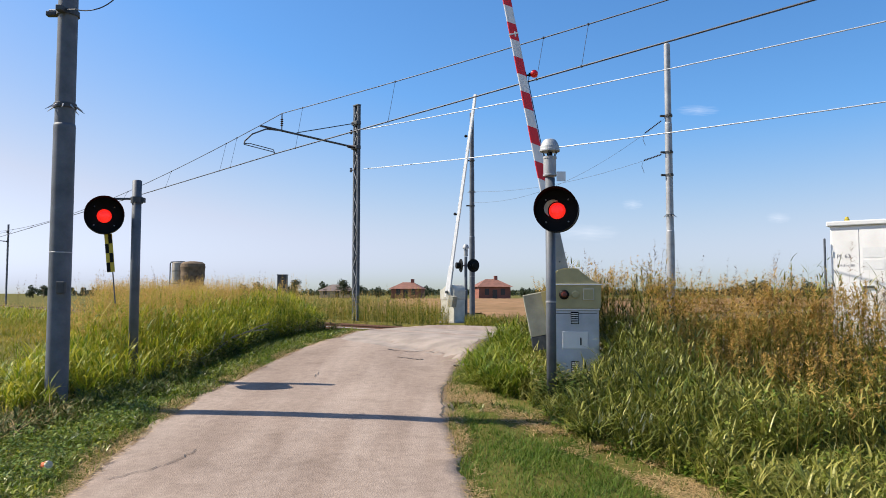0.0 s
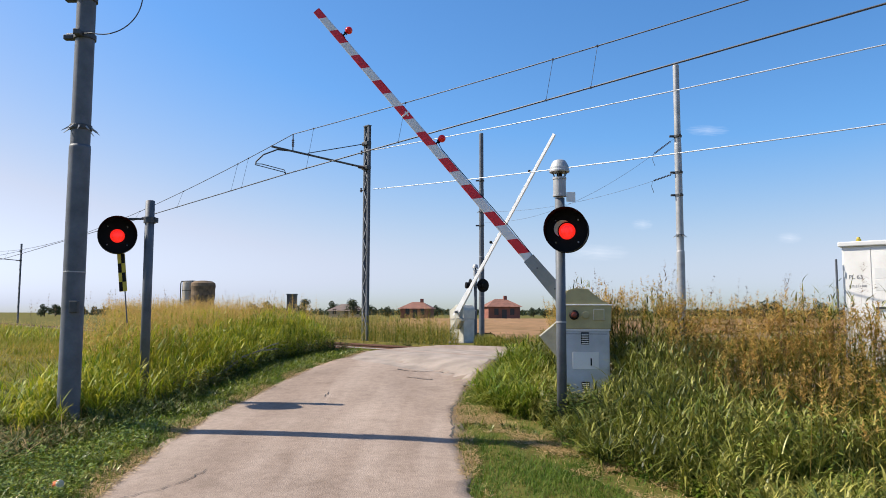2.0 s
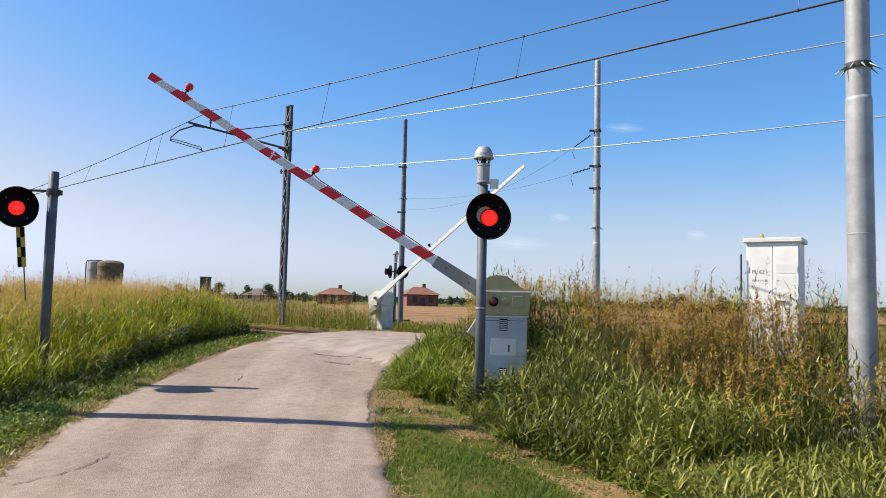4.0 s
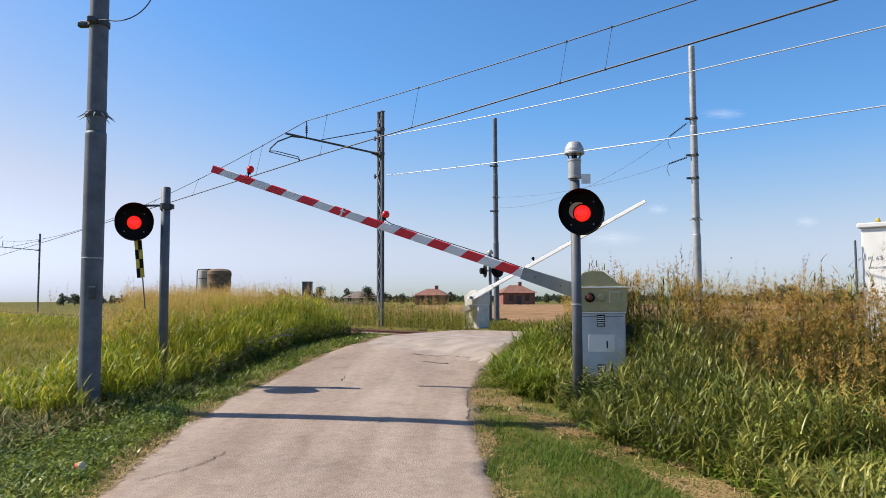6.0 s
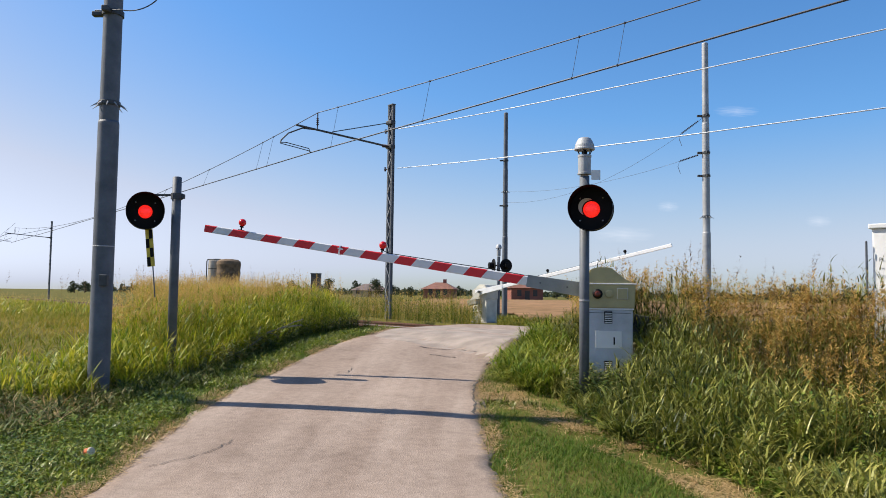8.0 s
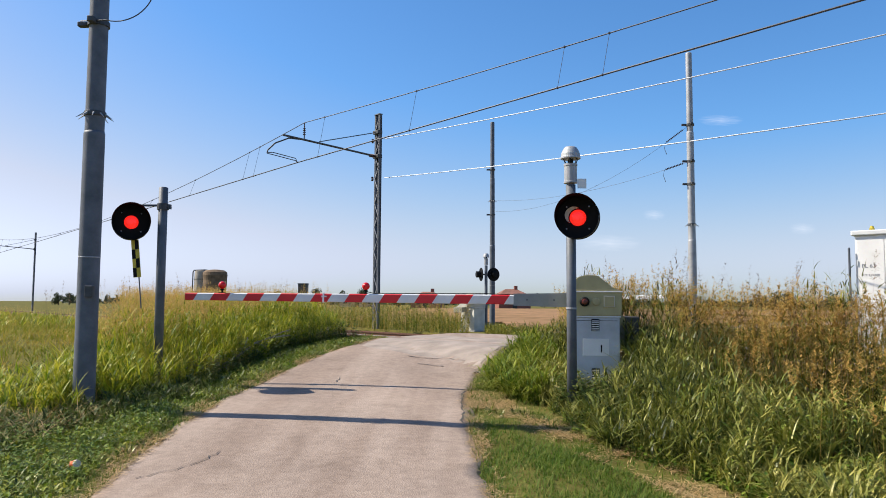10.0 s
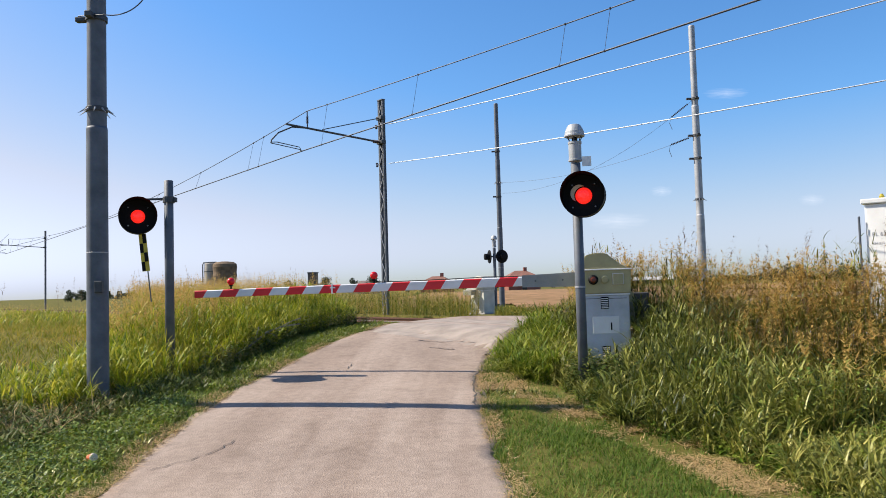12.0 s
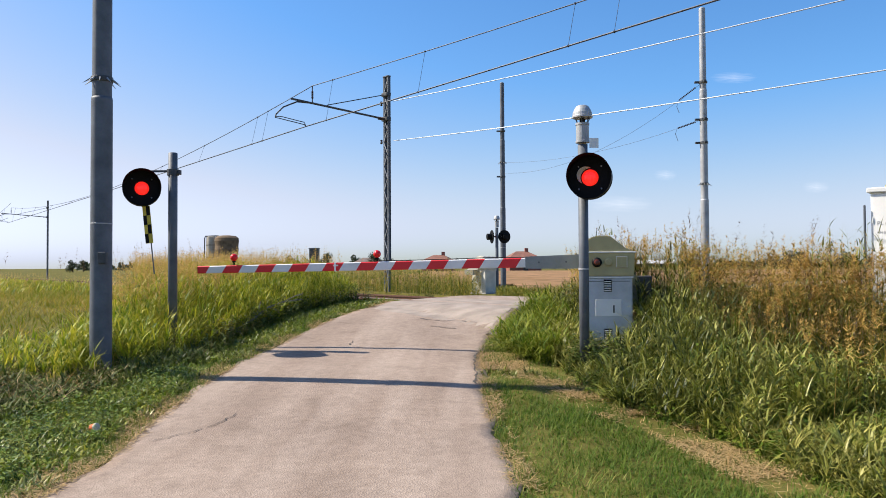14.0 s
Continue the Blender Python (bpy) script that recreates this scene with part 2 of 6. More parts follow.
def asphalt():
    """Old bleached asphalt: pale grit, wheel tracks, darker edges of repair, hairline cracks."""
    m = bpy.data.materials.new("old bleached asphalt")
    m.use_nodes = True
    n, l = m.node_tree.nodes, m.node_tree.links
    b = n["Principled BSDF"]
    b.inputs["Roughness"].default_value = 0.9
    b.inputs["Specular IOR Level"].default_value = 0.15
    co = n.new("ShaderNodeTexCoord")

    def noise_tex(scale, detail=5, rough=0.6):
        q = n.new("ShaderNodeTexNoise")
        q.inputs["Scale"].default_value, q.inputs["Detail"].default_value, q.inputs["Roughness"].default_value = scale, detail, rough
        l.new(co.outputs["Object"], q.inputs["Vector"])
        return q.outputs["Fac"]

    def ramp(f, a, ca, c, cc):
        r = n.new("ShaderNodeValToRGB")
        r.color_ramp.elements[0].position, r.color_ramp.elements[1].position = a, c
        r.color_ramp.elements[0].color, r.color_ramp.elements[1].color = (*ca, 1), (*cc, 1)
        l.new(f, r.inputs["Fac"])
        return r.outputs["Color"]

    def mult(a, c, f=1.0):
        q = n.new("ShaderNodeMix")
        q.data_type, q.blend_type = "RGBA", "MULTIPLY"
        q.inputs["Factor"].default_value = f
        l.new(a, q.inputs["A"])
        l.new(c, q.inputs["B"])
        return q.outputs["Result"]

    base = ramp(noise_tex(0.7), 0.3, (0.325, 0.257, 0.210), 0.72, (0.42, 0.335, 0.273))
    v = n.new("ShaderNodeTexVoronoi")
    v.inputs["Scale"].default_value = 75
    l.new(co.outputs["Object"], v.inputs["Vector"])
    grit = ramp(v.outputs["Color"], 0.1, (0.52, 0.51, 0.50), 0.9, (1.05, 1.05, 1.05))
    col = mult(base, grit, 0.45)
    col = mult(col, ramp(noise_tex(9, 6, 0.7), 0.35, (0.78, 0.77, 0.76), 0.6, (1, 1, 1)), 0.8)
    mp = n.new("ShaderNodeMapping")
    mp.inputs["Scale"].default_value = (2.4, 0.16, 1)
    l.new(co.outputs["Object"], mp.inputs["Vector"])
    st = n.new("ShaderNodeTexNoise")
    st.inputs["Scale"].default_value, st.inputs["Detail"].default_value = 1.0, 5
    l.new(mp.outputs[0], st.inputs["Vector"])
    col = mult(col, ramp(st.outputs["Fac"], 0.38, (0.80, 0.77, 0.75), 0.62, (1, 1, 1)), 0.9)
    spot = noise_tex(2.2, 3, 0.5)
    col = mult(col, ramp(spot, 0.30, (0.72, 0.70, 0.68), 0.42, (1, 1, 1)), 0.45)
    cr = n.new("ShaderNodeTexVoronoi")
    cr.feature = "DISTANCE_TO_EDGE"
    cr.inputs["Scale"].default_value = 0.55
    warp = n.new("ShaderNodeTexNoise")
    warp.inputs["Scale"].default_value = 3
    l.new(co.outputs["Object"], warp.inputs["Vector"])
    add = n.new("ShaderNodeMix")
    add.data_type, add.blend_type = "RGBA", "LINEAR_LIGHT"
    add.inputs["Factor"].default_value = 0.12
    l.new(co.outputs["Object"], add.inputs["A"])
    l.new(warp.outputs["Color"], add.inputs["B"])
    l.new(add.outputs["Result"], cr.inputs["Vector"])
    crack = ramp(cr.outputs["Distance"], 0.002, (0.55, 0.53, 0.5), 0.012, (1, 1, 1))
    col = mult(col, crack, 0.12)
    l.new(col, b.inputs["Base Color"])
    bp = n.new("ShaderNodeBump")
    bp.inputs["Strength"].default_value, bp.inputs["Distance"].default_value = 0.5, 0.008
    l.new(v.outputs["Distance"], bp.inputs["Height"])
    l.new(bp.outputs["Normal"], b.inputs["Normal"])
    return m


ASPHALT = asphalt()
GROUND = ground_material()
PLOUGH = material("dry ploughed soil", (0.33, 0.195, 0.105), 0.95, 0, 0.3, 0.5, 0.6, 12, (0.21, 0.135, 0.07), 0.05)


# ---- mesh helpers ----
def part(name, bm, mat, parent=None, label="", smooth=False):
    me = bpy.data.meshes.new(name)
    bm.to_mesh(me)
    bm.free()
    me.materials.append(mat)
    if smooth:
        me.polygons.foreach_set("use_smooth", [len(p.vertices) == 4 for p in me.polygons])
    ob = new(name, me)
    ob.parent = parent
    return tagged(ob, label)


def thing(name, m, label, category, group=""):
    ob = new(name)
    ob.empty_display_size = 0.2
    ob.matrix_basis = m
    return tagged(ob, label, category, group)


def box(bm, x0, x1, y0, y1, z0, z1, bevel=0.0, m=None):
    r = bmesh.ops.create_cube(bm, size=1)
    q = Matrix.LocRotScale(((x0 + x1) / 2, (y0 + y1) / 2, (z0 + z1) / 2), None, (x1 - x0, y1 - y0, z1 - z0))
    bmesh.ops.transform(bm, matrix=(m @ q) if m else q, verts=r["verts"])
    if bevel:
        bmesh.ops.bevel(bm, geom=list({e for v in r["verts"] for e in v.link_edges}), offset=bevel, segments=2, profile=0.5, affect="EDGES")
    return bm


def boxed(x0, x1, y0, y1, z0, z1, bevel=0.0):
    return box(bmesh.new(), x0, x1, y0, y1, z0, z1, bevel)


def lathe(bm, profile, sides=24, m=None):
    """A turned body round z: profile of (radius, height)."""
    rings = []
    for r, z in profile:
        rings.append([bm.verts.new((r * math.cos(a), r * math.sin(a), z)) for a in (2 * math.pi * k / sides for k in range(sides))])
    for a, c in zip(rings, rings[1:]):
        for k in range(sides):
            bm.faces.new((a[k], a[(k + 1) % sides], c[(k + 1) % sides], c[k]))
    bm.faces.new(list(reversed(rings[0])))
    bm.faces.new(rings[-1])
    if m:
        bmesh.ops.transform(bm, matrix=m, verts=[v for r in rings for v in r])
    return bm


def turned(profile, sides=24, m=None):
    return lathe(bmesh.new(), profile, sides, m)


def rod(bm, a, c, r, sides=10):
    a, c = Vector(a), Vector(c)
    d = c - a
    return lathe(bm, [(r, 0), (r, d.length)], sides, Matrix.Translation(a) @ d.to_track_quat("Z", "Y").to_matrix().to_4x4())


def tube(points, r, sides=6):
    """A bent round bar along points."""
    bm = bmesh.new()
    pts = [Vector(p) for p in points]
    rings = []
    for i, p in enumerate(pts):
        d = (pts[min(i + 1, len(pts) - 1)] - pts[max(i - 1, 0)]).normalized()
        q = d.to_track_quat("Z", "Y")
        rings.append([bm.verts.new(p + q @ Vector((r * math.cos(a), r * math.sin(a), 0))) for a in (2 * math.pi * k / sides for k in range(sides))])
    for a, c in zip(rings, rings[1:]):
        for k in range(sides):
            bm.faces.new((a[k], a[(k + 1) % sides], c[(k + 1) % sides], c[k]))
    bm.faces.new(list(reversed(rings[0])))
    bm.faces.new(rings[-1])
    return bm


def lerp3(a, c, k):
    return Vector(a) * (1 - k) + Vector(c) * k


def hang(a, c, sag, steps=24):
    return [lerp3(a, c, k / steps) - Vector((0, 0, 4 * sag * (k / steps) * (1 - k / steps))) for k in range(steps + 1)]


# ---- the lie of the land ----
TX, TY = -0.665, 0.747          # along the track
NX, NY = 0.747, 0.665           # across it, away from the camera
TRACK = 10.9                    # distance of the track's middle along the normal


def ramp01(a, c, x):
    q = np.clip((x - a) / (c - a), 0, 1)
    return q * q * (3 - 2 * q)


def height(x, y):
    """The ground's height: a ramp up to the crossing, the track's bank, and a fall beyond it."""
    x, y = np.asarray(x, float), np.asarray(y, float)
    s = NX * x + NY * y
    rise = np.interp(y, [-50, 3, 6, 8.5, 10.5, 13, 15.5, 17, 60], [0, 0, 0.05, 0.215, 0.31, 0.55, 0.71, 0.75, 0.75])
    bank = np.where(x > 1.8, 0.90, 0.75) * ramp01(6.8, 9.4, s) - np.where(x > 1.8, 0.15, 0.0) * ramp01(9.2, 10.5, s)
    return np.maximum(rise, bank) - 0.28 * ramp01(12.8, 17.5, s)


LEFT_EDGE = [(-2.6, -40), (-2.7, 0), (-2.85, 4), (-2.92, 5.76), (-3.06, 6.94), (-3.12, 8.52), (-3.14, 9.54), (-3.02, 10.92), (-2.77, 12.4), (-2.46, 14.38), (-2.14, 15.28), (-1.98, 16.3), (-1.3, 18), (0.3, 20.5), (2.6, 24), (5.4, 28), (8.4, 32), (24, 52)]
RIGHT_EDGE = [(0.6, -40), (0.5, 0), (0.32, 4), (0.22, 5.72), (0.11, 7.22), (0.08, 8.24), (0.03, 9.72), (0.12, 10.92), (0.28, 12.0), (0.58, 12.7), (0.9, 13.6), (1.3, 14.5), (2.6, 16.2), (4.0, 18.5), (6.3, 22.4), (9, 27), (12, 31.5), (28, 51)]


def inside_road(x, y, grow=0.0):
    """Within the road's edges, row by row of y."""
    l = np.interp(y, [p[1] for p in LEFT_EDGE], [p[0] for p in LEFT_EDGE])
    r = np.interp(y, [p[1] for p in RIGHT_EDGE], [p[0] for p in RIGHT_EDGE])
    return (x > l - grow) & (x < r + grow)


def rough_noise(x, y, f):
    return np.array([noise.noise((a * f, c * f, 0.3)) for a, c in zip(x.ravel(), y.ravel())]).reshape(x.shape)


def grid_mesh(name, xs, ys, zs, mat, label, smooth=True):
    nx, ny = len(xs), len(ys)
    gx, gy = np.meshgrid(xs, ys)
    co = np.stack([gx, gy, zs], -1).reshape(-1, 3)
    i = np.arange((ny - 1) * nx).reshape(ny - 1, nx)[:, :-1].ravel()
    f = np.stack([i, i + 1, i + nx + 1, i + nx], 1)
    me = bpy.data.meshes.new(name)
    me.from_pydata(co.tolist(), [], f.tolist())
    me.polygons.foreach_set("use_smooth", [smooth] * len(me.polygons))
    me.materials.append(mat)
    return tagged(new(name, me), label, kind="structure")


def spaced(a, c, step, far):
    """Even steps from a to c, then growing ones out to far on both sides."""
    mid = list(np.arange(a, c + 1e-6, step))
    up, d, v = [], step, c
    while v < far:
        d *= 1.35
        v += d
        up.append(v)
    down, d, v = [], step, a
    while v > -far:
        d *= 1.35
        v -= d
        down.append(v)
    return np.array(down[::-1] + mid + up)


gxs, gys = spaced(-14, 14, 0.3, 3500), spaced(0, 32, 0.3, 3500)
gX, gY = np.meshgrid(gxs, gys)
gZ = height(gX, gY) + 0.03 * rough_noise(gX, gY, 0.9) * (np.abs(gX) < 30)
gS = np.abs(NX * gX + NY * gY - 10.9)
gZ = np.where(gS < 2.1, gZ - 0.28, gZ)
gZ = np.where(inside_road(gX, gY, 0.12), height(gX, gY) - 0.06, gZ)
grid_mesh("ground", gxs, gys, gZ, GROUND, "flat grassy farmland rising to the railway bank")


def road_top(x, y):
    """The asphalt's surface."""
    a = float(np.interp(y, [p[1] for p in LEFT_EDGE], [p[0] for p in LEFT_EDGE]))
    c = float(np.interp(y, [p[1] for p in RIGHT_EDGE], [p[0] for p in RIGHT_EDGE]))
    q = min(max((x - a) / (c - a), 0), 1)
    return float(height(x, y)) + 0.012 + 0.015 * (1 - (2 * q - 1) ** 2) + 0.008 * noise.noise((x * 1.3, y * 1.3, 7))


def build_road():
    ys = np.concatenate([np.arange(-40, 4, 2.0), np.arange(4, 20, 0.2), np.arange(20, 51, 1.0)])
    across = 24
    rng = np.random.RandomState(3)
    lx = np.interp(ys, [p[1] for p in LEFT_EDGE], [p[0] for p in LEFT_EDGE])
    rx = np.interp(ys, [p[1] for p in RIGHT_EDGE], [p[0] for p in RIGHT_EDGE])
    k = np.array([math.sin(0.7 * i) for i in range(len(ys))])
    near = (ys > 4) & (ys < 20)
    lx = lx + near * (0.05 * rng.uniform(-1, 1, len(ys)) + 0.03 * k)
    rx = rx + near * (0.04 * rng.uniform(-1, 1, len(ys)) + 0.03 * k)
    me = bpy.data.meshes.new("road")
    co, f = [], []
    for y, a, c in zip(ys, lx, rx):
        for j in range(-1, across + 2):
            q = min(max(j / across, 0), 1)
            x = a + (c - a) * q
            z = road_top(x, y)
            if j < 0 or j > across:
                x += -0.03 if j < 0 else 0.03
                z -= 0.09
            co.append((x, y, z))
    w = across + 3
    for i in range(len(ys) - 1):
        for j in range(w - 1):
            a = i * w + j
            f.append((a, a + 1, a + w + 1, a + w))
    me.from_pydata(co, [], f)
    me.polygons.foreach_set("use_smooth", [True] * len(f))
    me.materials.append(ASPHALT)
    tagged(new("road", me), "narrow bleached asphalt road with worn ragged edges", kind="structure")


build_road()

# ---- railway ----
def along(k, s, z=0.0):
    """A point k metres along the track, s metres across from the eye's foot."""
    return Vector((NX * s + TX * k, NY * s + TY * k, z))


RAIL_TOP = 0.768


def build_track():
    # ballast bed
    bm = bmesh.new()
    prof = [(-2.0, 0.51), (-1.45, 0.67), (1.45, 0.67), (2.0, 0.51)]
    ks = list(range(-60, 201, 4))
    rings = [[bm.verts.new(along(k, TRACK + s, z - 0.0)) for s, z in prof] for k in ks]
    for a, c in zip(rings, rings[1:]):
        for i in range(len(prof) - 1):
            bm.faces.new((a[i], a[i + 1], c[i + 1], c[i]))
    tagged(part("ballast_bed", bm, GRAVEL), "grey crushed-stone railway ballast", kind="structure")
    for off in (-0.75, 0.75):
        bm = bmesh.new()
        w = [(-0.07, 0.0), (-0.07, 0.02), (-0.012, 0.035), (-0.012, 0.12), (-0.036, 0.13), (-0.036, 0.165), (0.036, 0.165), (0.036, 0.13), (0.012, 0.12), (0.012, 0.035), (0.07, 0.02), (0.07, 0.0)]
        ends = [[bm.verts.new(along(k, TRACK + off + s, RAIL_TOP - 0.165 + z)) for s, z in w] for k in (-60, -20, 200)]
        for a, c in zip(ends, ends[1:]):
            for i in range(len(w)):
                bm.faces.new((a[i], a[(i + 1) % len(w)], c[(i + 1) % len(w)], c[i]))
        tagged(part("rail", bm, RUST), "rusty steel railway rail", kind="structure")
    # sleepers beside the crossing
    sl = boxed(-1.2, 1.2, -0.12, 0.12, -0.14, 0.0, 0.015)
    first = part("sleeper", sl, CONCRETE)
    tagged(first, "weathered concrete railway sleeper in the ballast", "sleeper", "railway sleepers")
    q = math.degrees(math.atan2(NY, NX))
    n = 0
    for k in [i * 0.6 for i in range(-20, 60)]:
        p = along(k, TRACK, RAIL_TOP - 0.155)
        if inside_road(p.x, p.y, 0.3):
            continue
        m = pose(p.x, p.y, p.z, 0, 0, q)
        if n == 0:
            first.matrix_basis = m
        else:
            copy_thing(first, m)
        n += 1


build_track()


PALE_PATCH = material("bleached patched asphalt", (0.37, 0.31, 0.262), 0.9, 0, 0.4, 2.5, 0.4, 70, (0.27, 0.225, 0.19), 0.15)
RUBBLE = material("dusty brown asphalt rubble", (0.22, 0.18, 0.15), 0.9, 0, 0.4, 12, 0.5, 60)
TAR = material("dark crack filler", (0.07, 0.062, 0.055), 0.8, 0, 0.3, 20)


def crossing_patch(s0, s1):
    """A ragged sheet of paler asphalt along the rails."""
    bm = bmesh.new()
    spans = {}
    rows = []
    for i in range(141):
        row = []
        for j in range(9):
            s = TRACK + s0 + (s1 - s0) * j / 8
            best = spans.get(j)
            for k in (np.arange(2, 22, 0.1) if i == 0 else ()):
                q = along(k, s)
                if inside_road(q.x, q.y, -0.12):
                    best = (best[0], k) if best else (k, k)
            spans[j] = best
            k = best[0] + (best[1] - best[0]) * i / 140
            r = 0.16 * noise.noise((k * 0.9, j, 2.0)) + 0.05 * noise.noise((k * 6.0, j, 4.0)) if j in (0, 8) else 0
            q = along(k, s + r)
            row.append(bm.verts.new((q.x, q.y, road_top(q.x, q.y) + 0.007 - (0.009 if j in (0, 8) else 0))))
        rows.append(row)
    for a, c in zip(rows, rows[1:]):
        for j in range(8):
            bm.faces.new((a[j], a[j + 1], c[j + 1], c[j]))
    bmesh.ops.recalc_face_normals(bm, faces=bm.faces[:])
    tagged(part("road_patch", bm, PALE_PATCH), "bleached rough asphalt patch beside the rails", kind="structure")


crossing_patch(-2.6, -0.83)
crossing_patch(-0.66, 0.66)


def crack(points, w):
    """A dark ragged crack along the asphalt."""
    bm = bmesh.new()
    rng = random.Random(len(points) + int(points[0][0] * 100))
    rows = []
    for (x0, y0), (x1, y1) in zip(points, points[1:]):
        for k in range(6):
            q = k / 6
            x, y = x0 + (x1 - x0) * q + rng.uniform(-0.02, 0.02), y0 + (y1 - y0) * q + rng.uniform(-0.02, 0.02)
            h = w * rng.uniform(0.15, 0.8)
            d = Vector((y0 - y1, x1 - x0)).normalized()
            rows.append([bm.verts.new((x + d.x * e * h, y + d.y * e * h, road_top(x, y) + 0.008)) for e in (-0.5, 0.5)])
    for a, c in zip(rows, rows[1:]):
        bm.faces.new((a[0], a[1], c[1], c[0]))
    bmesh.ops.recalc_face_normals(bm, faces=bm.faces[:])
    tagged(part("road_crack", bm, TAR), "dark open crack in the asphalt", kind="structure")


for pts, w in (([(-2.75, 6.15), (-2.5, 6.4), (-2.35, 6.75), (-2.3, 7.05)], 0.016), ([(-1.0, 13.3), (-0.6, 13.0), (-0.3, 13.1), (0.1, 12.7)], 0.07), ([(-0.75, 12.5), (-0.5, 12.35), (-0.3, 12.3)], 0.06), ([(-1.9, 10.9), (-1.87, 11.3)], 0.03), ([(-0.02, 8.3), (0.0, 9.0), (-0.04, 9.8), (0.04, 10.6)], 0.05)):
    crack(pts, w)


def road_rubble():
    rng = random.Random(4)
    for i in range(12):
        bm = bmesh.new()
        r = rng.uniform(0.025, 0.07)
        bmesh.ops.create_icosphere(bm, subdivisions=2, radius=r)
        for v in bm.verts:
            v.co *= 1 + 0.35 * noise.noise(v.co * 9 + Vector((i, 0, 0)))
            v.co.z *= 0.55
        y = rng.uniform(11.6, 13.4)
        x = float(np.interp(y, [p[1] for p in RIGHT_EDGE], [p[0] for p in RIGHT_EDGE])) + rng.uniform(-0.12, 0.16)
        ob = part("asphalt_lump", bm, TAR if i % 3 else RUBBLE)
        ob.matrix_basis = pose(x, y, float(height(x, y)) + 0.03, 0, 0, rng.uniform(0, 360))
        tagged(ob, "broken lump of asphalt at the crumbling road edge", "rubble", "road edge rubble")


road_rubble()


# ---- poles ----
def tube_pole(x, y, base, top, r, joints, label, collar=(), clamps=(), mat=GALV):
    """A tube of stepped sections, with spiked collars and cable clamps."""
    t = thing("utility_pole", pose(x, y, base), label, "pole", "stepped steel poles")
    zs = [-0.3] + [j - base for j in joints] + [top - base]
    for i, (a, c) in enumerate(zip(zs, zs[1:])):
        ra = r * (1 - 0.11 * i)
        prof = [(ra, a), (ra * 0.9995, a + 0.02), (ra * 0.966, c - 0.02), (ra * 0.965, c)]
        if i + 2 < len(zs):
            prof += [(ra * 0.93, c + 0.03)]
        else:
            prof += [(ra * 0.8, c + 0.02)]
        part("pole_section", turned(prof, 28), mat, t, smooth=True)
    for z in collar:
        c = part("collar", turned([(r * 0.99, z - base - 0.03), (r * 1.01, z - base - 0.02), (r * 1.01, z - base + 0.02), (r * 0.99, z - base + 0.03)], 28), STEEL_DARK, t, "dark band with anti-climb spikes")
        for k in range(10):
            a = 2 * math.pi * k / 10
            bm = bmesh.new()
            lathe(bm, [(0.012, 0), (0.002, 0.11)], 5, Matrix.Translation((r * math.cos(a), r * math.sin(a), z - base)) @ Euler((0, radians(125), a)).to_matrix().to_4x4())
            part("spike", bm, GALV_PALE, c)
    for z in clamps:
        c = part("clamp", turned([(r * 0.93, z - base - 0.03), (r * 1.03, z - base - 0.03), (r * 1.03, z - base + 0.03), (r * 0.93, z - base + 0.03)], 20), STEEL_DARK, t)
        b = boxed(-0.04, 0.04, -r - 0.10, -r, z - base - 0.035, z - base + 0.035, 0.01)
        part("bracket", b, STEEL_DARK, c)
        b = boxed(-r - 0.13, -r, -0.04, 0.04, z - base - 0.03, z - base + 0.03, 0.01)
        part("bracket", b, STEEL_DARK, c)
    for z in (1.9,):
        part("cable_strap", turned([(r * 0.985, z), (r * 1.0, z + 0.003), (r * 1.0, z + 0.012), (r * 0.985, z + 0.015)], 24), GALV_PALE, t)
    return t


near_pole = tube_pole(-4.57, 8.8, 0.18, 9.6, 0.127, (3.61, 6.6), "grey galvanised stepped steel pole in the roadside weeds", (3.86,), (5.0, 5.49))
part("notice_bracket", boxed(0.03, 0.13, -0.15, -0.09, 1.42, 1.56, 0.008), STEEL_DARK, near_pole)
tube_pole(4.80, 6.9, 0.42, 9.4, 0.128, (3.68, 6.6), "pale galvanised stepped steel pole beside the ballast", (4.03,), (5.12,), GALV_PALE)
tube_pole(6.99, 22.6, 0.45, 9.36, 0.125, (3.5, 6.85), "pale stepped steel pole standing beyond the railway", (4.0,), (5.25, 5.96, 7.1), GALV_PALE)
tube_pole(1.24, 31.4, 0.42, 9.36, 0.118, (4.0, 6.9), "grey stepped steel pole behind the far barrier", (5.96,), (5.35, 7.3))
foot = thing("pole_foundation", pose(4.80, 6.9, 0.10, 0, 0, 12), "square weathered concrete pole footing in the gravel", "footing")
part("footing_block", boxed(-0.42, 0.42, -0.42, 0.42, -0.1, 0.32, 0.03), CONCRETE, foot)


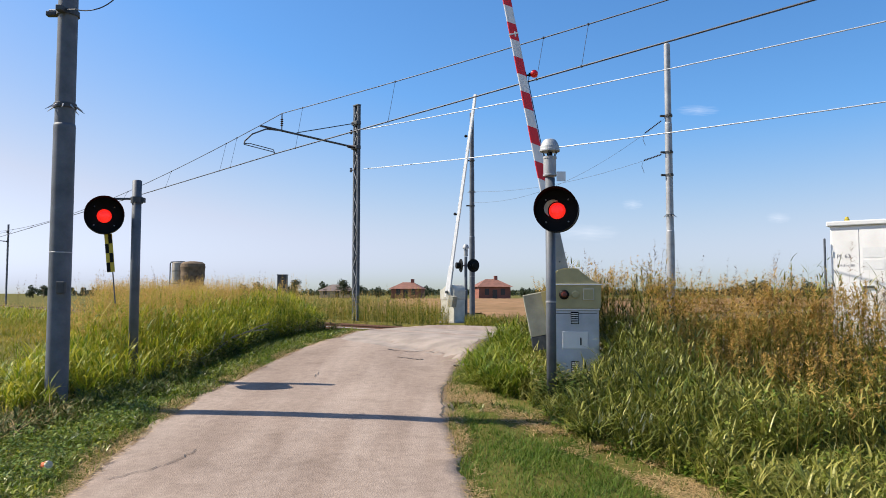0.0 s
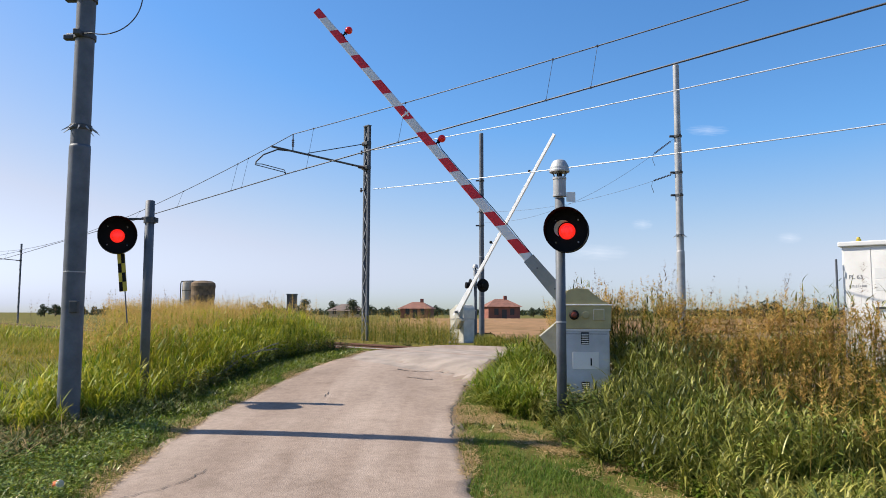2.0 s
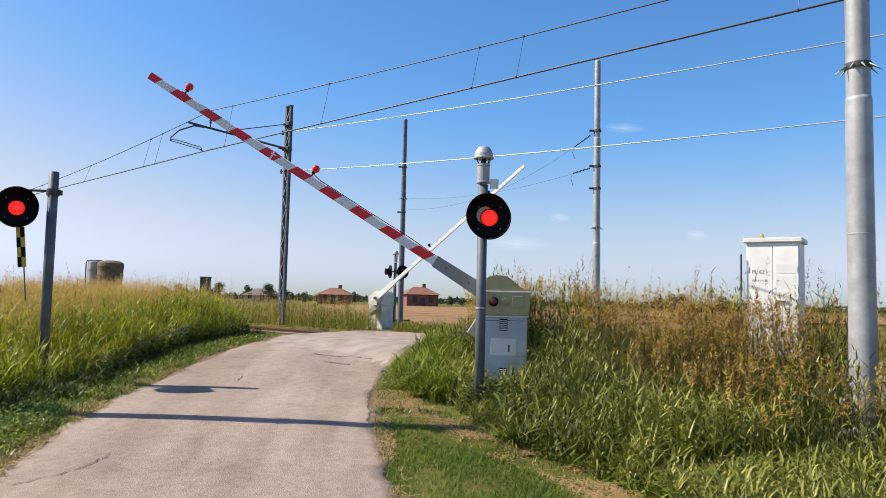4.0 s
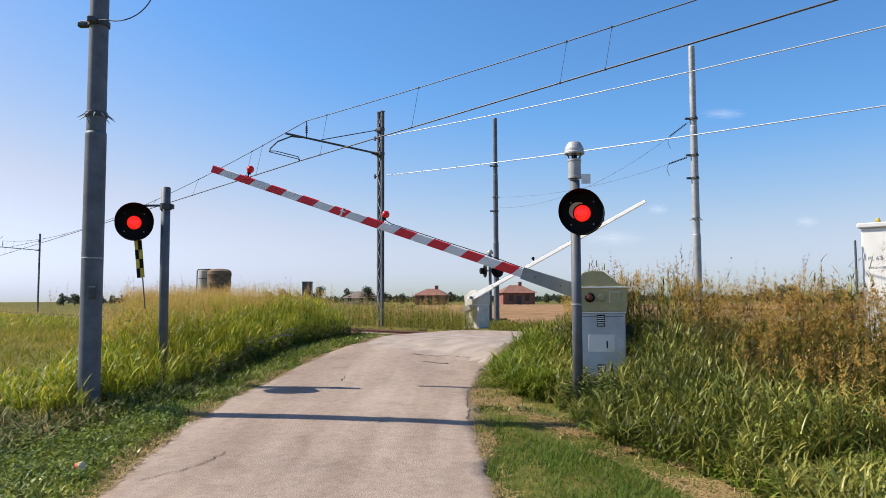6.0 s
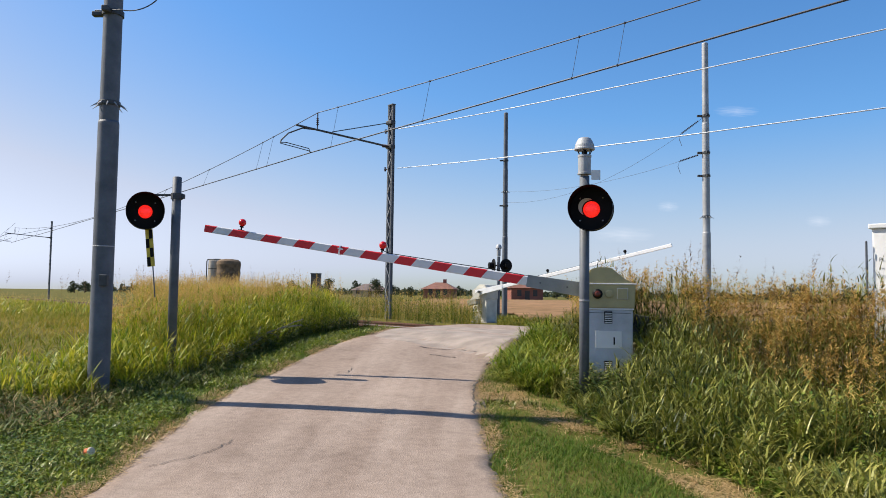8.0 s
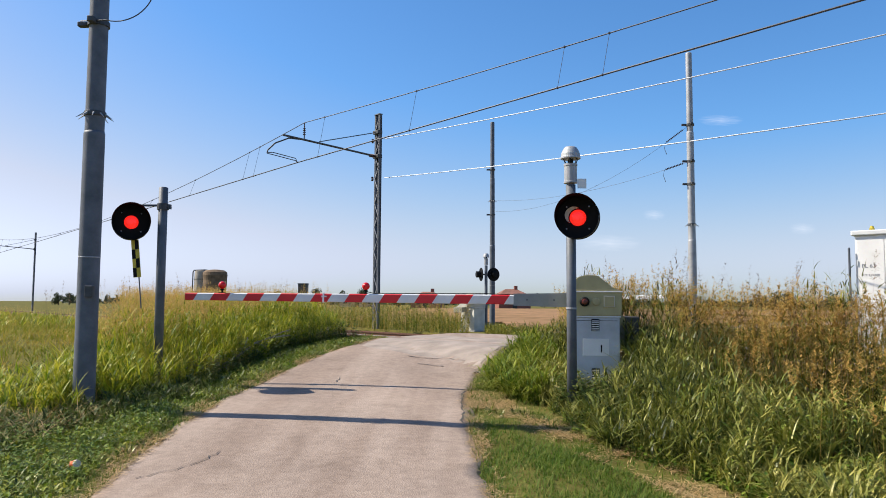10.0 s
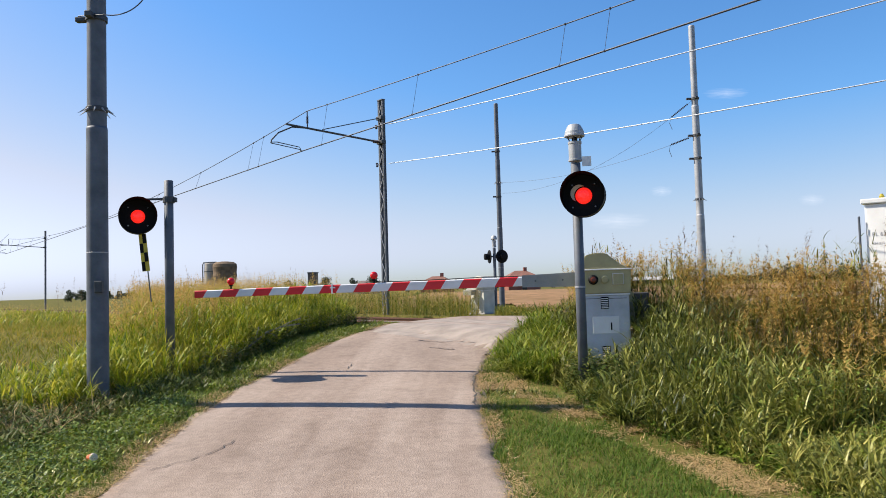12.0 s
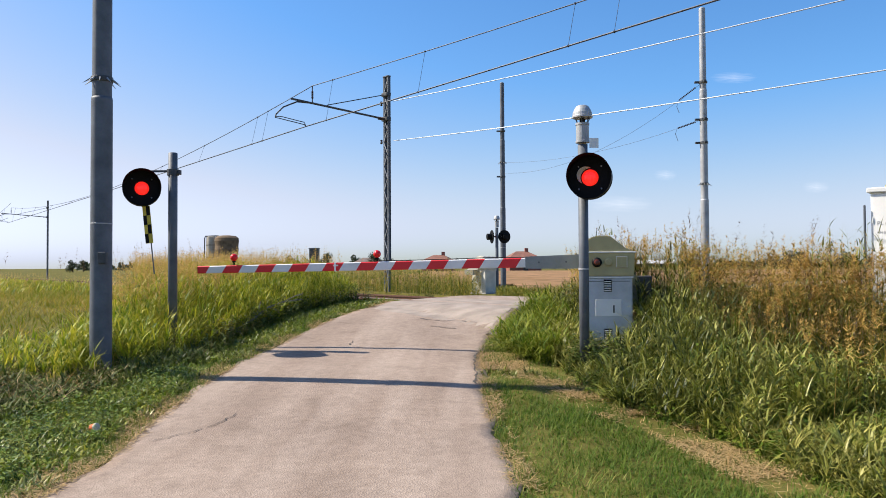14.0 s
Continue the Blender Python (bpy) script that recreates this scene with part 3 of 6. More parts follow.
# ---- overhead line ----
def lattice_mast(m, label):
    """Two channels laced together, a tubular cantilever with its stay and registration arm. Local x runs towards the track."""
    t = thing("catenary_mast", m, label, "mast", "lattice catenary masts")
    H = 7.35
    for y in (-0.105, 0.105):
        b = boxed(-0.05, 0.05, y - 0.012, y + 0.012, -0.4, H)
        for x in (-0.05, 0.044):
            box(b, x, x + 0.006, y - 0.035, y + 0.035, -0.4, H)
        part("channel", b, GALV, t)
    for x in (-0.053, 0.053):
        for i in range(18):
            a = (-0.10 if i % 2 else 0.10, i * 0.40)
            c = (0.10 if i % 2 else -0.10, i * 0.40 + 0.38)
            bm = bmesh.new()
            rod(bm, (x, a[0], a[1]), (x, c[0], c[1]), 0.014, 5)
            part("lacing_bar", bm, GALV_PALE, t)
    part("top_plate", boxed(-0.07, 0.07, -0.14, 0.14, H, H + 0.03), GALV, t)
    part("foot_block", boxed(-0.35, 0.35, -0.35, 0.35, -0.5, 0.12, 0.03), CONCRETE, t)
    arm = bmesh.new()
    rod(arm, (0.10, 0, 5.95), (3.5, 0, 6.15), 0.032, 10)
    arm_ob = part("cantilever_tube", arm, STEEL_DARK, t)
    ins = bmesh.new()
    for i in range(5):
        lathe(ins, [(0.03, 0), (0.06, 0.015), (0.03, 0.035)], 10, Matrix.Translation((0.14 + i * 0.045, 0, 5.95)) @ Euler((0, radians(87), 0)).to_matrix().to_4x4())
    part("insulator", ins, INSULATOR, arm_ob)
    st = bmesh.new()
    rod(st, (0.06, 0, 6.76), (2.25, 0, 6.12), 0.016, 6)
    part("stay_rod", st, STEEL_DARK, t)
    sp = bmesh.new()
    rod(sp, (2.77, 0, 6.1), (2.77, 0, 6.64), 0.02, 6)
    for i in range(4):
        lathe(sp, [(0.02, 0), (0.05, 0.02), (0.02, 0.045)], 10, Matrix.Translation((2.77, 0, 6.25 + i * 0.06)))
    part("messenger_support", sp, INSULATOR, t)
    reg = tube([(2.9, 0, 6.10), (3.3, 0, 6.08), (3.75, 0, 5.86), (3.98, 0, 5.62), (4.0, 0, 5.52)], 0.022, 8)
    part("drop_tube", reg, STEEL_DARK, t)
    for dz in (0.0, 0.07):
        part("registration_arm", tube([(4.0, 0, 5.52 + dz * 0.4), (3.8, 0, 5.50 + dz), (3.05, 0, 5.42 + dz), (2.99, 0, 5.37)], 0.013, 6), STEEL_DARK, t)
    for z in (5.24, 6.52):
        b = bmesh.new()
        rod(b, (0, 0, z), (-0.02, -0.35, z), 0.02, 6)
        for i in range(3):
            lathe(b, [(0.02, 0), (0.05, 0.02), (0.02, 0.045)], 10, Matrix.Translation((-0.02, -0.35, z - 0.06 + i * 0.05)))
        part("feeder_bracket", b, INSULATOR, t)
    for z in (5.95, 6.76):
        part("hinge", boxed(-0.06, 0.12, -0.15, 0.15, z - 0.06, z + 0.06, 0.01), STEEL_DARK, t)
    return t


MAST_K, MAST_S = 19.84, 13.86
SPAN = 51.0
facing = math.degrees(math.atan2(-NY, -NX))
masts = []
for i in (-1, 0, 1, 2):
    p = along(MAST_K + i * SPAN, MAST_S)
    m = pose(p.x, p.y, 0.44 - (0.4 if i > 0 else 0), 0, 0, facing)
    if not masts:
        masts.append(lattice_mast(m, "grey laced steel catenary mast with cantilever arm beside the track"))
    else:
        masts.append(copy_thing(masts[0], m))


def build_wires():
    # contact wire, messenger and droppers, one thing for each wire run
    for i in range(-1, 2):
        k0, k1 = MAST_K + i * SPAN, MAST_K + (i + 1) * SPAN
        c0, c1 = along(k0, MAST_S - 2.99, 5.90 if i < 0 else 5.81), along(k1, MAST_S - 2.99, 5.81 if i < 0 else 5.41)
        m0, m1 = along(k0, MAST_S - 2.77, 7.08), along(k1, MAST_S - 2.77, 7.08 if i < 0 else 6.68)
        droop = 0.60 if i < 0 else 1.15
        run = thing("overhead_line", Matrix(), "dark overhead contact wire hung by droppers from its messenger cable", "overhead wire", "overhead line spans")
        part("contact_wire", tube(hang(c0, c1, 0.03), 0.017), WIRE, run)
        part("messenger_cable", tube(hang(m0, m1, droop, 32), 0.012), WIRE, run)
        for j in ((2.4, 6.5, 12.5, 18, 23.5, 29, 34.5, 39.5, 40.6, 45.4, 49.8) if i < 0 else (3.0, 3.8, 8.6, 13.5, 19, 24.5, 30, 35.5, 41, 46, 49)):
            q = j / SPAN
            a = lerp3(m0, m1, q) - Vector((0, 0, 4 * droop * q * (1 - q)))
            c = lerp3(c0, c1, q) - Vector((0, 0, 4 * 0.03 * q * (1 - q)))
            bm = bmesh.new()
            rod(bm, a, c, 0.005, 5)
            d = part("dropper", bm, WIRE, run)
            for p in (a, c):
                cl = bmesh.new()
                bmesh.ops.create_icosphere(cl, subdivisions=1, radius=0.03, matrix=Matrix.Translation(p))
                part("clip", cl, WIRE, d)
        for z, s in ((5.65, 0.93), (6.95, 0.82)):
            if i >= 0:
                break
            w = thing("feeder_wire", Matrix(), "bright sunlit feeder wire along the masts", "wire", "feeder wires")
            part("conductor", tube(hang(along(k0 - 0.3, MAST_S + 0.05, z), along(k1 - 0.3, MAST_S + 0.05, z), s, 32), 0.0125), WIRE_BRIGHT, w)
    # lines between the stepped poles
    for a, c, sag in (((6.95, 22.6, 5.96), (1.24, 31.4, 5.96), 0.35), ((6.95, 22.6, 7.08), (1.24, 31.4, 5.5), 0.75)):
        w = thing("pole_line", Matrix(), "thin dark line strung between the stepped poles", "wire", "pole lines")
        pts = hang(a, c, sag)
        part("line", tube(pts, 0.0045), WIRE, w)
        iv = bmesh.new()
        d = (pts[3] - pts[0]).normalized()
        for i in range(12):
            lathe(iv, [(0.012, 0), (0.032, 0.02), (0.012, 0.04)], 8, Matrix.Translation(Vector(a) + d * (0.25 + 0.06 * i)) @ d.to_track_quat("Z", "Y").to_matrix().to_4x4())
        part("insulator_string", iv, INSULATOR, w)
        part("jumper", tube([Vector(a) + d * 0.98, Vector(a) + d * 1.05 + Vector((0, 0, -0.15)), Vector(a) + d * 0.95 + Vector((0, 0, -0.4))], 0.008), WIRE, w)
    for a, c, sag in (((-4.42, 8.72, 5.49), (4.75, 6.85, 5.55), 0.05), ):
        w = thing("cross_cable", Matrix(), "black cable strung across the road between two poles", "cable")
        part("cable", tube(hang(a, c, sag), 0.008), WIRE, w)
    w = thing("loop_cable", Matrix(), "slack black cable loop hanging from the pole clamp", "cable")
    part("cable", tube([(-4.75, 8.7, 5.01)] + [(-4.28 + 0.48 * math.sin(a), 8.64, 5.46 - 0.48 * math.cos(a)) for a in (-0.25 + 0.12 * i for i in range(16))], 0.007), WIRE, w)
    w = thing("loop_cable", Matrix(), "slack dark cable loop hanging from the pale pole", "cable")
    part("cable", tube(hang((4.72, 6.85, 5.13), (3.75, 7.2, 5.36), 0.12), 0.007), WIRE, w)


build_wires()


# ---- signals ----
def disc_head(parent, at, turn, mat_lens, visor=True, r=0.264, crescent=False):
    """A black round target with a lit lens and a hood over it. Faces local -y, turned about z."""
    m = Matrix.Translation(at) @ Euler((0, 0, radians(turn))).to_matrix().to_4x4()
    face = Euler((radians(90), 0, 0)).to_matrix().to_4x4()
    bm = turned([(r * 0.97, -0.012), (r, -0.004), (r, 0.012), (r * 0.985, 0.02), (r * 0.96, 0.012), (0.14, 0.008)], 48, face)
    target = part("target_disc", bm, BLACK, parent)
    target.matrix_basis = m
    body = turned([(0.10, -0.20), (0.125, -0.19), (0.125, -0.013)], 28, face)
    part("lamp_housing", body, BLACK, target)
    lens = turned([(0.100, 0.012), (0.094, 0.03), (0.07, 0.042), (0.03, 0.05)], 32, face)
    part("lens", lens, mat_lens, target, "lit red lens")
    if visor:
        hood = bmesh.new()
        steps, rows = 40, []
        for i in range(steps):
            a = 2 * math.pi * i / steps
            q = 0.22 + 0.08 * math.sin(a)
            rows.append([hood.verts.new((rr * math.cos(a), -d, rr * math.sin(a))) for rr, d in ((r * 0.975, 0.012), (r * 0.99, q), (r * 0.975, q), (r * 0.96, 0.012))])
        for a, c in zip(rows, rows[1:] + rows[:1]):
            for k in range(4):
                hood.faces.new((a[k], a[(k + 1) % 4], c[(k + 1) % 4], c[k]))
        bmesh.ops.recalc_face_normals(hood, faces=hood.faces[:])
        part("hood", hood, BLACK, target)
    if crescent:
        # pale plate added beside the lens for the sunlit inside of the hood
        fin = bmesh.new()
        rows = []
        for i in range(15):
            a = radians(85 + 130 * i / 14)
            w = 0.004 + 0.045 * math.sin(math.pi * i / 14)
            rows.append([fin.verts.new((rr * math.cos(a), -q, rr * math.sin(a))) for rr, q in ((0.112, 0.03), (0.112 + w, 0.05), (0.112 + w, 0.054), (0.112, 0.034))])
        for a, c in zip(rows, rows[1:]):
            for k in range(4):
                fin.faces.new((a[k], a[(k + 1) % 4], c[(k + 1) % 4], c[k]))
        bmesh.ops.recalc_face_normals(fin, faces=fin.faces[:])
        part("sunlit_crescent", fin, CREAM, target, "pale crescent beside the lens, put in for the hood's sunlit inside")
    for k in range(4):
        a = radians(45 + 90 * k)
        b = turned([(0.012, 0), (0.008, 0.01)], 8, Matrix.Translation((0.19 * math.cos(a), -0.012, 0.19 * math.sin(a))) @ face)
        part("screw", b, GALV_PALE, target)
    return target


def bell(parent, z, k=1.0):
    """The warning bell: can, struts and domed cap."""
    can = part("bell_can", turned([(0.05, z - 0.05), (0.085, z - 0.05), (0.085, z - 0.03), (0.078, z - 0.025), (0.078, z + 0.16), (0.084, z + 0.165), (0.084, z + 0.19)], 28), GALV_PALE, parent)
    for i in range(6):
        a = radians(60 * i + 15)
        b = bmesh.new()
        rod(b, (0.065 * math.cos(a), 0.065 * math.sin(a), z + 0.19), (0.10 * math.cos(a), 0.10 * math.sin(a), z + 0.26), 0.006, 6)
        part("strut", b, STEEL_DARK, can)
    part("clapper", turned([(0.02, z + 0.19), (0.035, z + 0.205), (0.035, z + 0.235), (0.02, z + 0.25)], 16), BLACK, can)
    part("dome_cap", turned([(0.118, z + 0.252), (0.124, z + 0.256), (0.124, z + 0.275), (0.119, z + 0.283), (0.116, z + 0.315), (0.098, z + 0.36), (0.076, z + 0.395), (0.06, z + 0.405), (0.02, z + 0.41)], 32), GALV_PALE, parent, "dull grey domed bell cap")


def signal_near():
    x, y = 1.315, 9.0
    z0 = float(height(x, y))
    t = thing("crossing_signal", pose(x, y, z0), "grey post with bell and lit red flashing light", "signal")
    part("post", turned([(0.06, -0.3), (0.06, 3.02 - z0)], 24), GALV, t, smooth=True)
    bell(t, 3.02 - z0 + 0.07)
    part("name_plate", boxed(0.075, 0.185, -0.05, -0.045, 2.97 - z0, 3.09 - z0), WHITE_DIRTY, t)
    disc_head(t, (0.062, -0.16, 2.592 - z0), -14, RED_GLOW, True, 0.264, True)
    b = boxed(-0.05, 0.14, -0.10, 0.07, 2.56 - z0, 2.65 - z0, 0.01)
    part("mounting_bracket", b, STEEL_DARK, t)
    part("strap", turned([(0.063, 1.25), (0.066, 1.252), (0.066, 1.27), (0.063, 1.272)], 20), GALV_PALE, t)
    return t


def signal_left():
    x, y = -4.49, 10.75
    z0 = float(height(x, y))
    t = thing("crossing_signal", pose(x, y, z0), "grey post with side-hung lit red light and checkered board", "signal")
    part("post", turned([(0.068, -0.3), (0.066, 3.25 - z0), (0.05, 3.26 - z0)], 24), GALV, t, smooth=True)
    part("arm_clamp", turned([(0.068, 2.92 - z0), (0.085, 2.92 - z0), (0.085, 3.01 - z0), (0.068, 3.01 - z0)], 20), STEEL_DARK, t)
    b = boxed(-0.56, -0.07, -0.02, 0.02, 2.97 - z0, 3.0 - z0, 0.005)
    box(b, 0.08, 0.12, -0.03, 0.03, 2.93 - z0, 3.0 - z0, 0.005)
    part("bracket_arm", b, STEEL_DARK, t)
    d = disc_head(t, (-0.425, -0.10, 2.72 - z0), 25, RED_GLOW, True, 0.268)
    board = boxed(-0.055, 0.055, -0.008, 0.008, -0.84, -0.285, 0.002)
    board = part("checkered_board", board, YELLOW, d, "yellow and black checkered board")
    board.matrix_basis = Matrix.Translation((0.03, 0.03, 0.025)) @ Euler((0, radians(-6), radians(-25))).to_matrix().to_4x4()
    for i in range(4):
        for j in range(2):
            if (i + j) % 2:
                zt = -0.29 - i * 0.1365
                part("black_square", boxed(-0.0535 + j * 0.0535, j * 0.0535, -0.0105, -0.0085, zt - 0.1365, zt), BLACK, board)
    st = bmesh.new()
    rod(st, (0.02, 0.01, -1.3), (0.02, 0.01, -0.3), 0.010, 6)
    part("stake", st, GALV, board)
    return t


signal_near()
signal_left()


def signal_far():
    x, y = 0.90, 29.0
    z0 = float(height(x, y))
    t = thing("crossing_signal", pose(x, y, z0), "grey post with bell and two black light targets seen from behind", "signal")
    part("post", turned([(0.06, -0.3), (0.06, 3.05 - z0)], 16), GALV, t)
    bell(t, 3.12 - z0)
    disc_head(t, (0.30, 0.10, 2.70 - z0), 205, RED_GLOW, False)
    disc_head(t, (-0.20, 0.10, 2.70 - z0), 105, RED_GLOW, False)
    bm = bmesh.new()
    rod(bm, (-0.2, 0.05, 2.7 - z0), (0.3, 0.05, 2.7 - z0), 0.025, 8)
    part("cross_arm", bm, STEEL_DARK, t)


signal_far()


# ---- barriers ----
def barrier(x, y, turn, length, pivot, hood_mat, body_mat, boom_mat, label, plates, turned_by=0.0, size=1.0):
    """The machine cabinet and its boom. Local x runs along the lowered boom, local y from the boom to the cabinet."""
    z0 = float(height(x, y)) - 0.05
    t = thing("barrier", pose(x, y, z0, 0, 0, turn), label, "barrier", "level crossing barriers")
    px = pivot - z0
    x0, x1, y0, y1 = -0.40, 0.225, 0.12, 0.57
    zh = 1.385 - z0
    part("plinth", boxed(x0 - 0.06, x1 + 0.06, y0 - 0.05, y1 + 0.05, -0.3, 0.10, 0.02), CONCRETE, t)
    body = part("cabinet_body", boxed(x0, x1, y0, y1, 0.10, zh - 0.01, 0.012), body_mat, t, "grey sheet-steel cabinet")
    part("trim_strip", boxed(x0 - 0.012, x1 + 0.012, y0 - 0.012, y1 + 0.012, zh - 0.008, zh + 0.010, 0.003), WHITE, t)
    hb = bmesh.new()
    prof = [(x0 - 0.02, zh + 0.012), (x0 - 0.035, zh + 0.33), (x0 + 0.10, zh + 0.40), (x0 + 0.26, zh + 0.53), (x0 + 0.28, zh + 0.55), (x1 - 0.18, zh + 0.555), (x1 - 0.08, zh + 0.53), (x1 + 0.0, zh + 0.42), (x1 + 0.025, zh + 0.33), (x1 + 0.015, zh + 0.012)]
    fr = [hb.verts.new((a, y1 + 0.012, c)) for a, c in prof]
    bk = [hb.verts.new((a, y0 - 0.012, c)) for a, c in prof]
    hb.faces.new(fr)
    hb.faces.new(bk[::-1])
    for i in range(len(prof)):
        j = (i + 1) % len(prof)
        hb.faces.new((fr[i], bk[i], bk[j], fr[j]))
    bmesh.ops.recalc_face_normals(hb, faces=hb.faces[:])
    bmesh.ops.bevel(hb, geom=hb.edges[:], offset=0.012, segments=2, affect="EDGES")
    hood = part("hood", hb, hood_mat, t, "olive green cover")
    part("drip_edge", boxed(x0 - 0.045, x1 + 0.035, y1 + 0.006, y1 + 0.028, zh + 0.325, zh + 0.342, 0.004), WHITE, hood)
    if plates:
        out = Euler((radians(-90), 0, 0)).to_matrix().to_4x4()
        part("round_lamp", turned([(0.065, 0), (0.065, 0.02), (0.05, 0.035), (0.047, 0.05), (0.03, 0.055)], 24, Matrix.Translation((0.06, y1 + 0.012, zh + 0.20)) @ out), BLACK, hood)
        part("round_lens", turned([(0.040, 0.055), (0.036, 0.066), (0.02, 0.072)], 24, Matrix.Translation((0.06, y1 + 0.012, zh + 0.20)) @ out), DULL_RED, hood, "dull dark red lens")
        part("round_cover", turned([(0.055, 0), (0.055, 0.012), (0.04, 0.02), (0.03, 0.02)], 24, Matrix.Translation((-0.09, y1 + 0.012, zh + 0.20)) @ out), hood_mat, hood)
        part("square_plate", boxed(-0.335, -0.19, y1 + 0.012, y1 + 0.03, zh + 0.13, zh + 0.28, 0.004), CREAM, hood)
        b = boxed(-0.325, -0.20, y1 + 0.03, y1 + 0.034, zh + 0.14, zh + 0.27, 0.001)
        part("plate_inset", b, OLIVE, hood)
        for zc in (zh - 0.13, zh - 0.78):
            part("louvre_slot", boxed(-0.132, -0.028, y1 + 0.0005, y1 + 0.004, zc - 0.06, zc + 0.10, 0.001), BLACK, body)
            for i in range(6):
                part("louvre", boxed(-0.125, -0.035, y1 + 0.0005, y1 + 0.013, zc - 0.05 + i * 0.024, zc - 0.04 + i * 0.024, 0.002), WHITE, body)
        part("label_plate", boxed(-0.255, 0.085, y1 + 0.0005, y1 + 0.006, zh - 0.515, zh - 0.29, 0.002), WHITE, body)
        # black bar stands in for a dark seed head in front of the label
        part("seed_head_mark", boxed(-0.165, -0.147, y1 + 0.0062, y1 + 0.008, zh - 0.47, zh - 0.37), BLACK, body)
        part("door_seam", boxed(x0 + 0.03, x1 - 0.03, y1 + 0.0005, y1 + 0.004, zh - 0.055, zh - 0.048), STEEL_DARK, body)
    if turned_by:
        mid = Vector(((x0 + x1) / 2, (y0 + y1) / 2, 0))
        q = Matrix.Translation(mid + Vector((0.05, 0.05, 0))) @ Euler((0, 0, radians(turned_by))).to_matrix().to_4x4() @ Matrix.Diagonal((size, size, 1, 1)) @ Matrix.Translation(-mid)
        for ob in t.children:
            ob.matrix_basis = q
    shaft = bmesh.new()
    rod(shaft, (0, -0.14, px), (0, y0 + 0.02, px), 0.05, 16)
    part("shaft", shaft, STEEL_DARK, t)
    # the boom: steel channel root, tapered striped tube, lamps on top, counterweights behind
    bm = bmesh.new()
    n = 8
    h0, h1 = 0.068, 0.055
    rings = []
    for i in range(n + 1):
        q = i / n
        xx = 0.95 + (length - 0.95) * q
        h = h0 + (h1 - h0) * q
        rings.append([bm.verts.new((xx, a, c)) for a, c in ((-0.03, -h), (-0.035, -h + 0.01), (-0.035, h - 0.012), (-0.022, h), (0.022, h), (0.035, h - 0.012), (0.035, -h + 0.01), (0.03, -h))])
    for a, c in zip(rings, rings[1:]):
        for k in range(8):
            bm.faces.new((a[k], a[(k + 1) % 8], c[(k + 1) % 8], c[k]))
    bm.faces.new(rings[0][::-1])
    bm.faces.new(rings[-1])
    bmesh.ops.recalc_face_normals(bm, faces=bm.faces[:])
    boom = part("boom", bm, boom_mat, t, "barrier boom")
    ch = bmesh.new()
    for yy in (-0.052, 0.040):
        q = [(-0.20, -0.11), (1.02, -0.085), (1.02, 0.085), (-0.20, 0.11)]
        a = [ch.verts.new((u, yy, v)) for u, v in q]
        c = [ch.verts.new((u, yy + 0.012, v)) for u, v in q]
        ch.faces.new(a)
        ch.faces.new(c[::-1])
        for k in range(4):
            ch.faces.new((a[k], a[(k + 1) % 4], c[(k + 1) % 4], c[k]))
    box(ch, -0.18, 0.9, -0.04, 0.04, -0.05, 0.05, 0.004)
    bmesh.ops.recalc_face_normals(ch, faces=ch.faces[:])
    part("boom_root", ch, ROOT_GREY if plates else BOOM_WHITE, boom, "steel boom clamp")
    for k in range(2):
        u = 0.45 + 0.38 * k
        b = turned([(0.014, 0.052), (0.014, 0.064)], 6, Matrix.Translation((u, 0, 0)) @ Euler((radians(-90), 0, 0)).to_matrix().to_4x4())
        part("bolt", b, GALV, boom)
    # counterweight carried below and behind the pivot
    a, c = (-0.52, 0.08) if plates else (-0.50, -0.10)
    top = -0.24
    for yy in (-0.062, 0.050):
        cw = bmesh.new()
        q = [(0.10, 0.02), (-0.16, 0.02), (a, top + 0.02), (a, top - 0.10), (c, top - 0.10), (c, top + 0.02)]
        f0 = [cw.verts.new((u, yy, v)) for u, v in q]
        f1 = [cw.verts.new((u, yy + 0.012, v)) for u, v in q]
        cw.faces.new(f0)
        cw.faces.new(f1[::-1])
        for k in range(len(q)):
            cw.faces.new((f0[k], f0[(k + 1) % len(q)], f1[(k + 1) % len(q)], f1[k]))
        bmesh.ops.recalc_face_normals(cw, faces=cw.faces[:])
        part("counterweight_arm", cw, hood_mat, boom)
    part("counterweight_box", boxed(a, c, -0.27, 0.045, top - 0.36 if plates else top - 0.2, top, 0.012), WEIGHT_PAINT, boom, "drab painted counterweight box")
    if plates:
        part("counterweight_block", boxed(-0.72, -0.525, -0.29, 0.045, top - 0.36, top + 0.02, 0.012), STEEL_DARK, boom, "dark steel counterweight block")
        part("box_lip", boxed(a - 0.01, c + 0.02, -0.285, 0.05, top + 0.001, top + 0.022, 0.004), STEEL_DARK, boom)
    for d in ((length - 0.57, length - 2.78) if plates else (length - 1.6, length - 4.6)):
        z = 0.06
        b = bmesh.new()
        rod(b, (d, 0, z - 0.01), (d, 0, z + 0.05), 0.013, 8)
        box(b, d - 0.045, d + 0.045, -0.02, 0.02, z - 0.006, z + 0.006)
        box(b, d - 0.025, d + 0.025, -0.018, 0.018, z + 0.04, z + 0.06)
        base = part("lamp_holder", b, BLACK, boom)
        b = bmesh.new()
        bmesh.ops.create_uvsphere(b, u_segments=20, v_segments=12, radius=0.057, matrix=Matrix.Translation((d, 0, z + 0.115)))
        part("lamp_globe", b, RED_LAMP if plates else BLACK, base, "red boom lamp" if plates else "dark boom lamp", smooth=True)
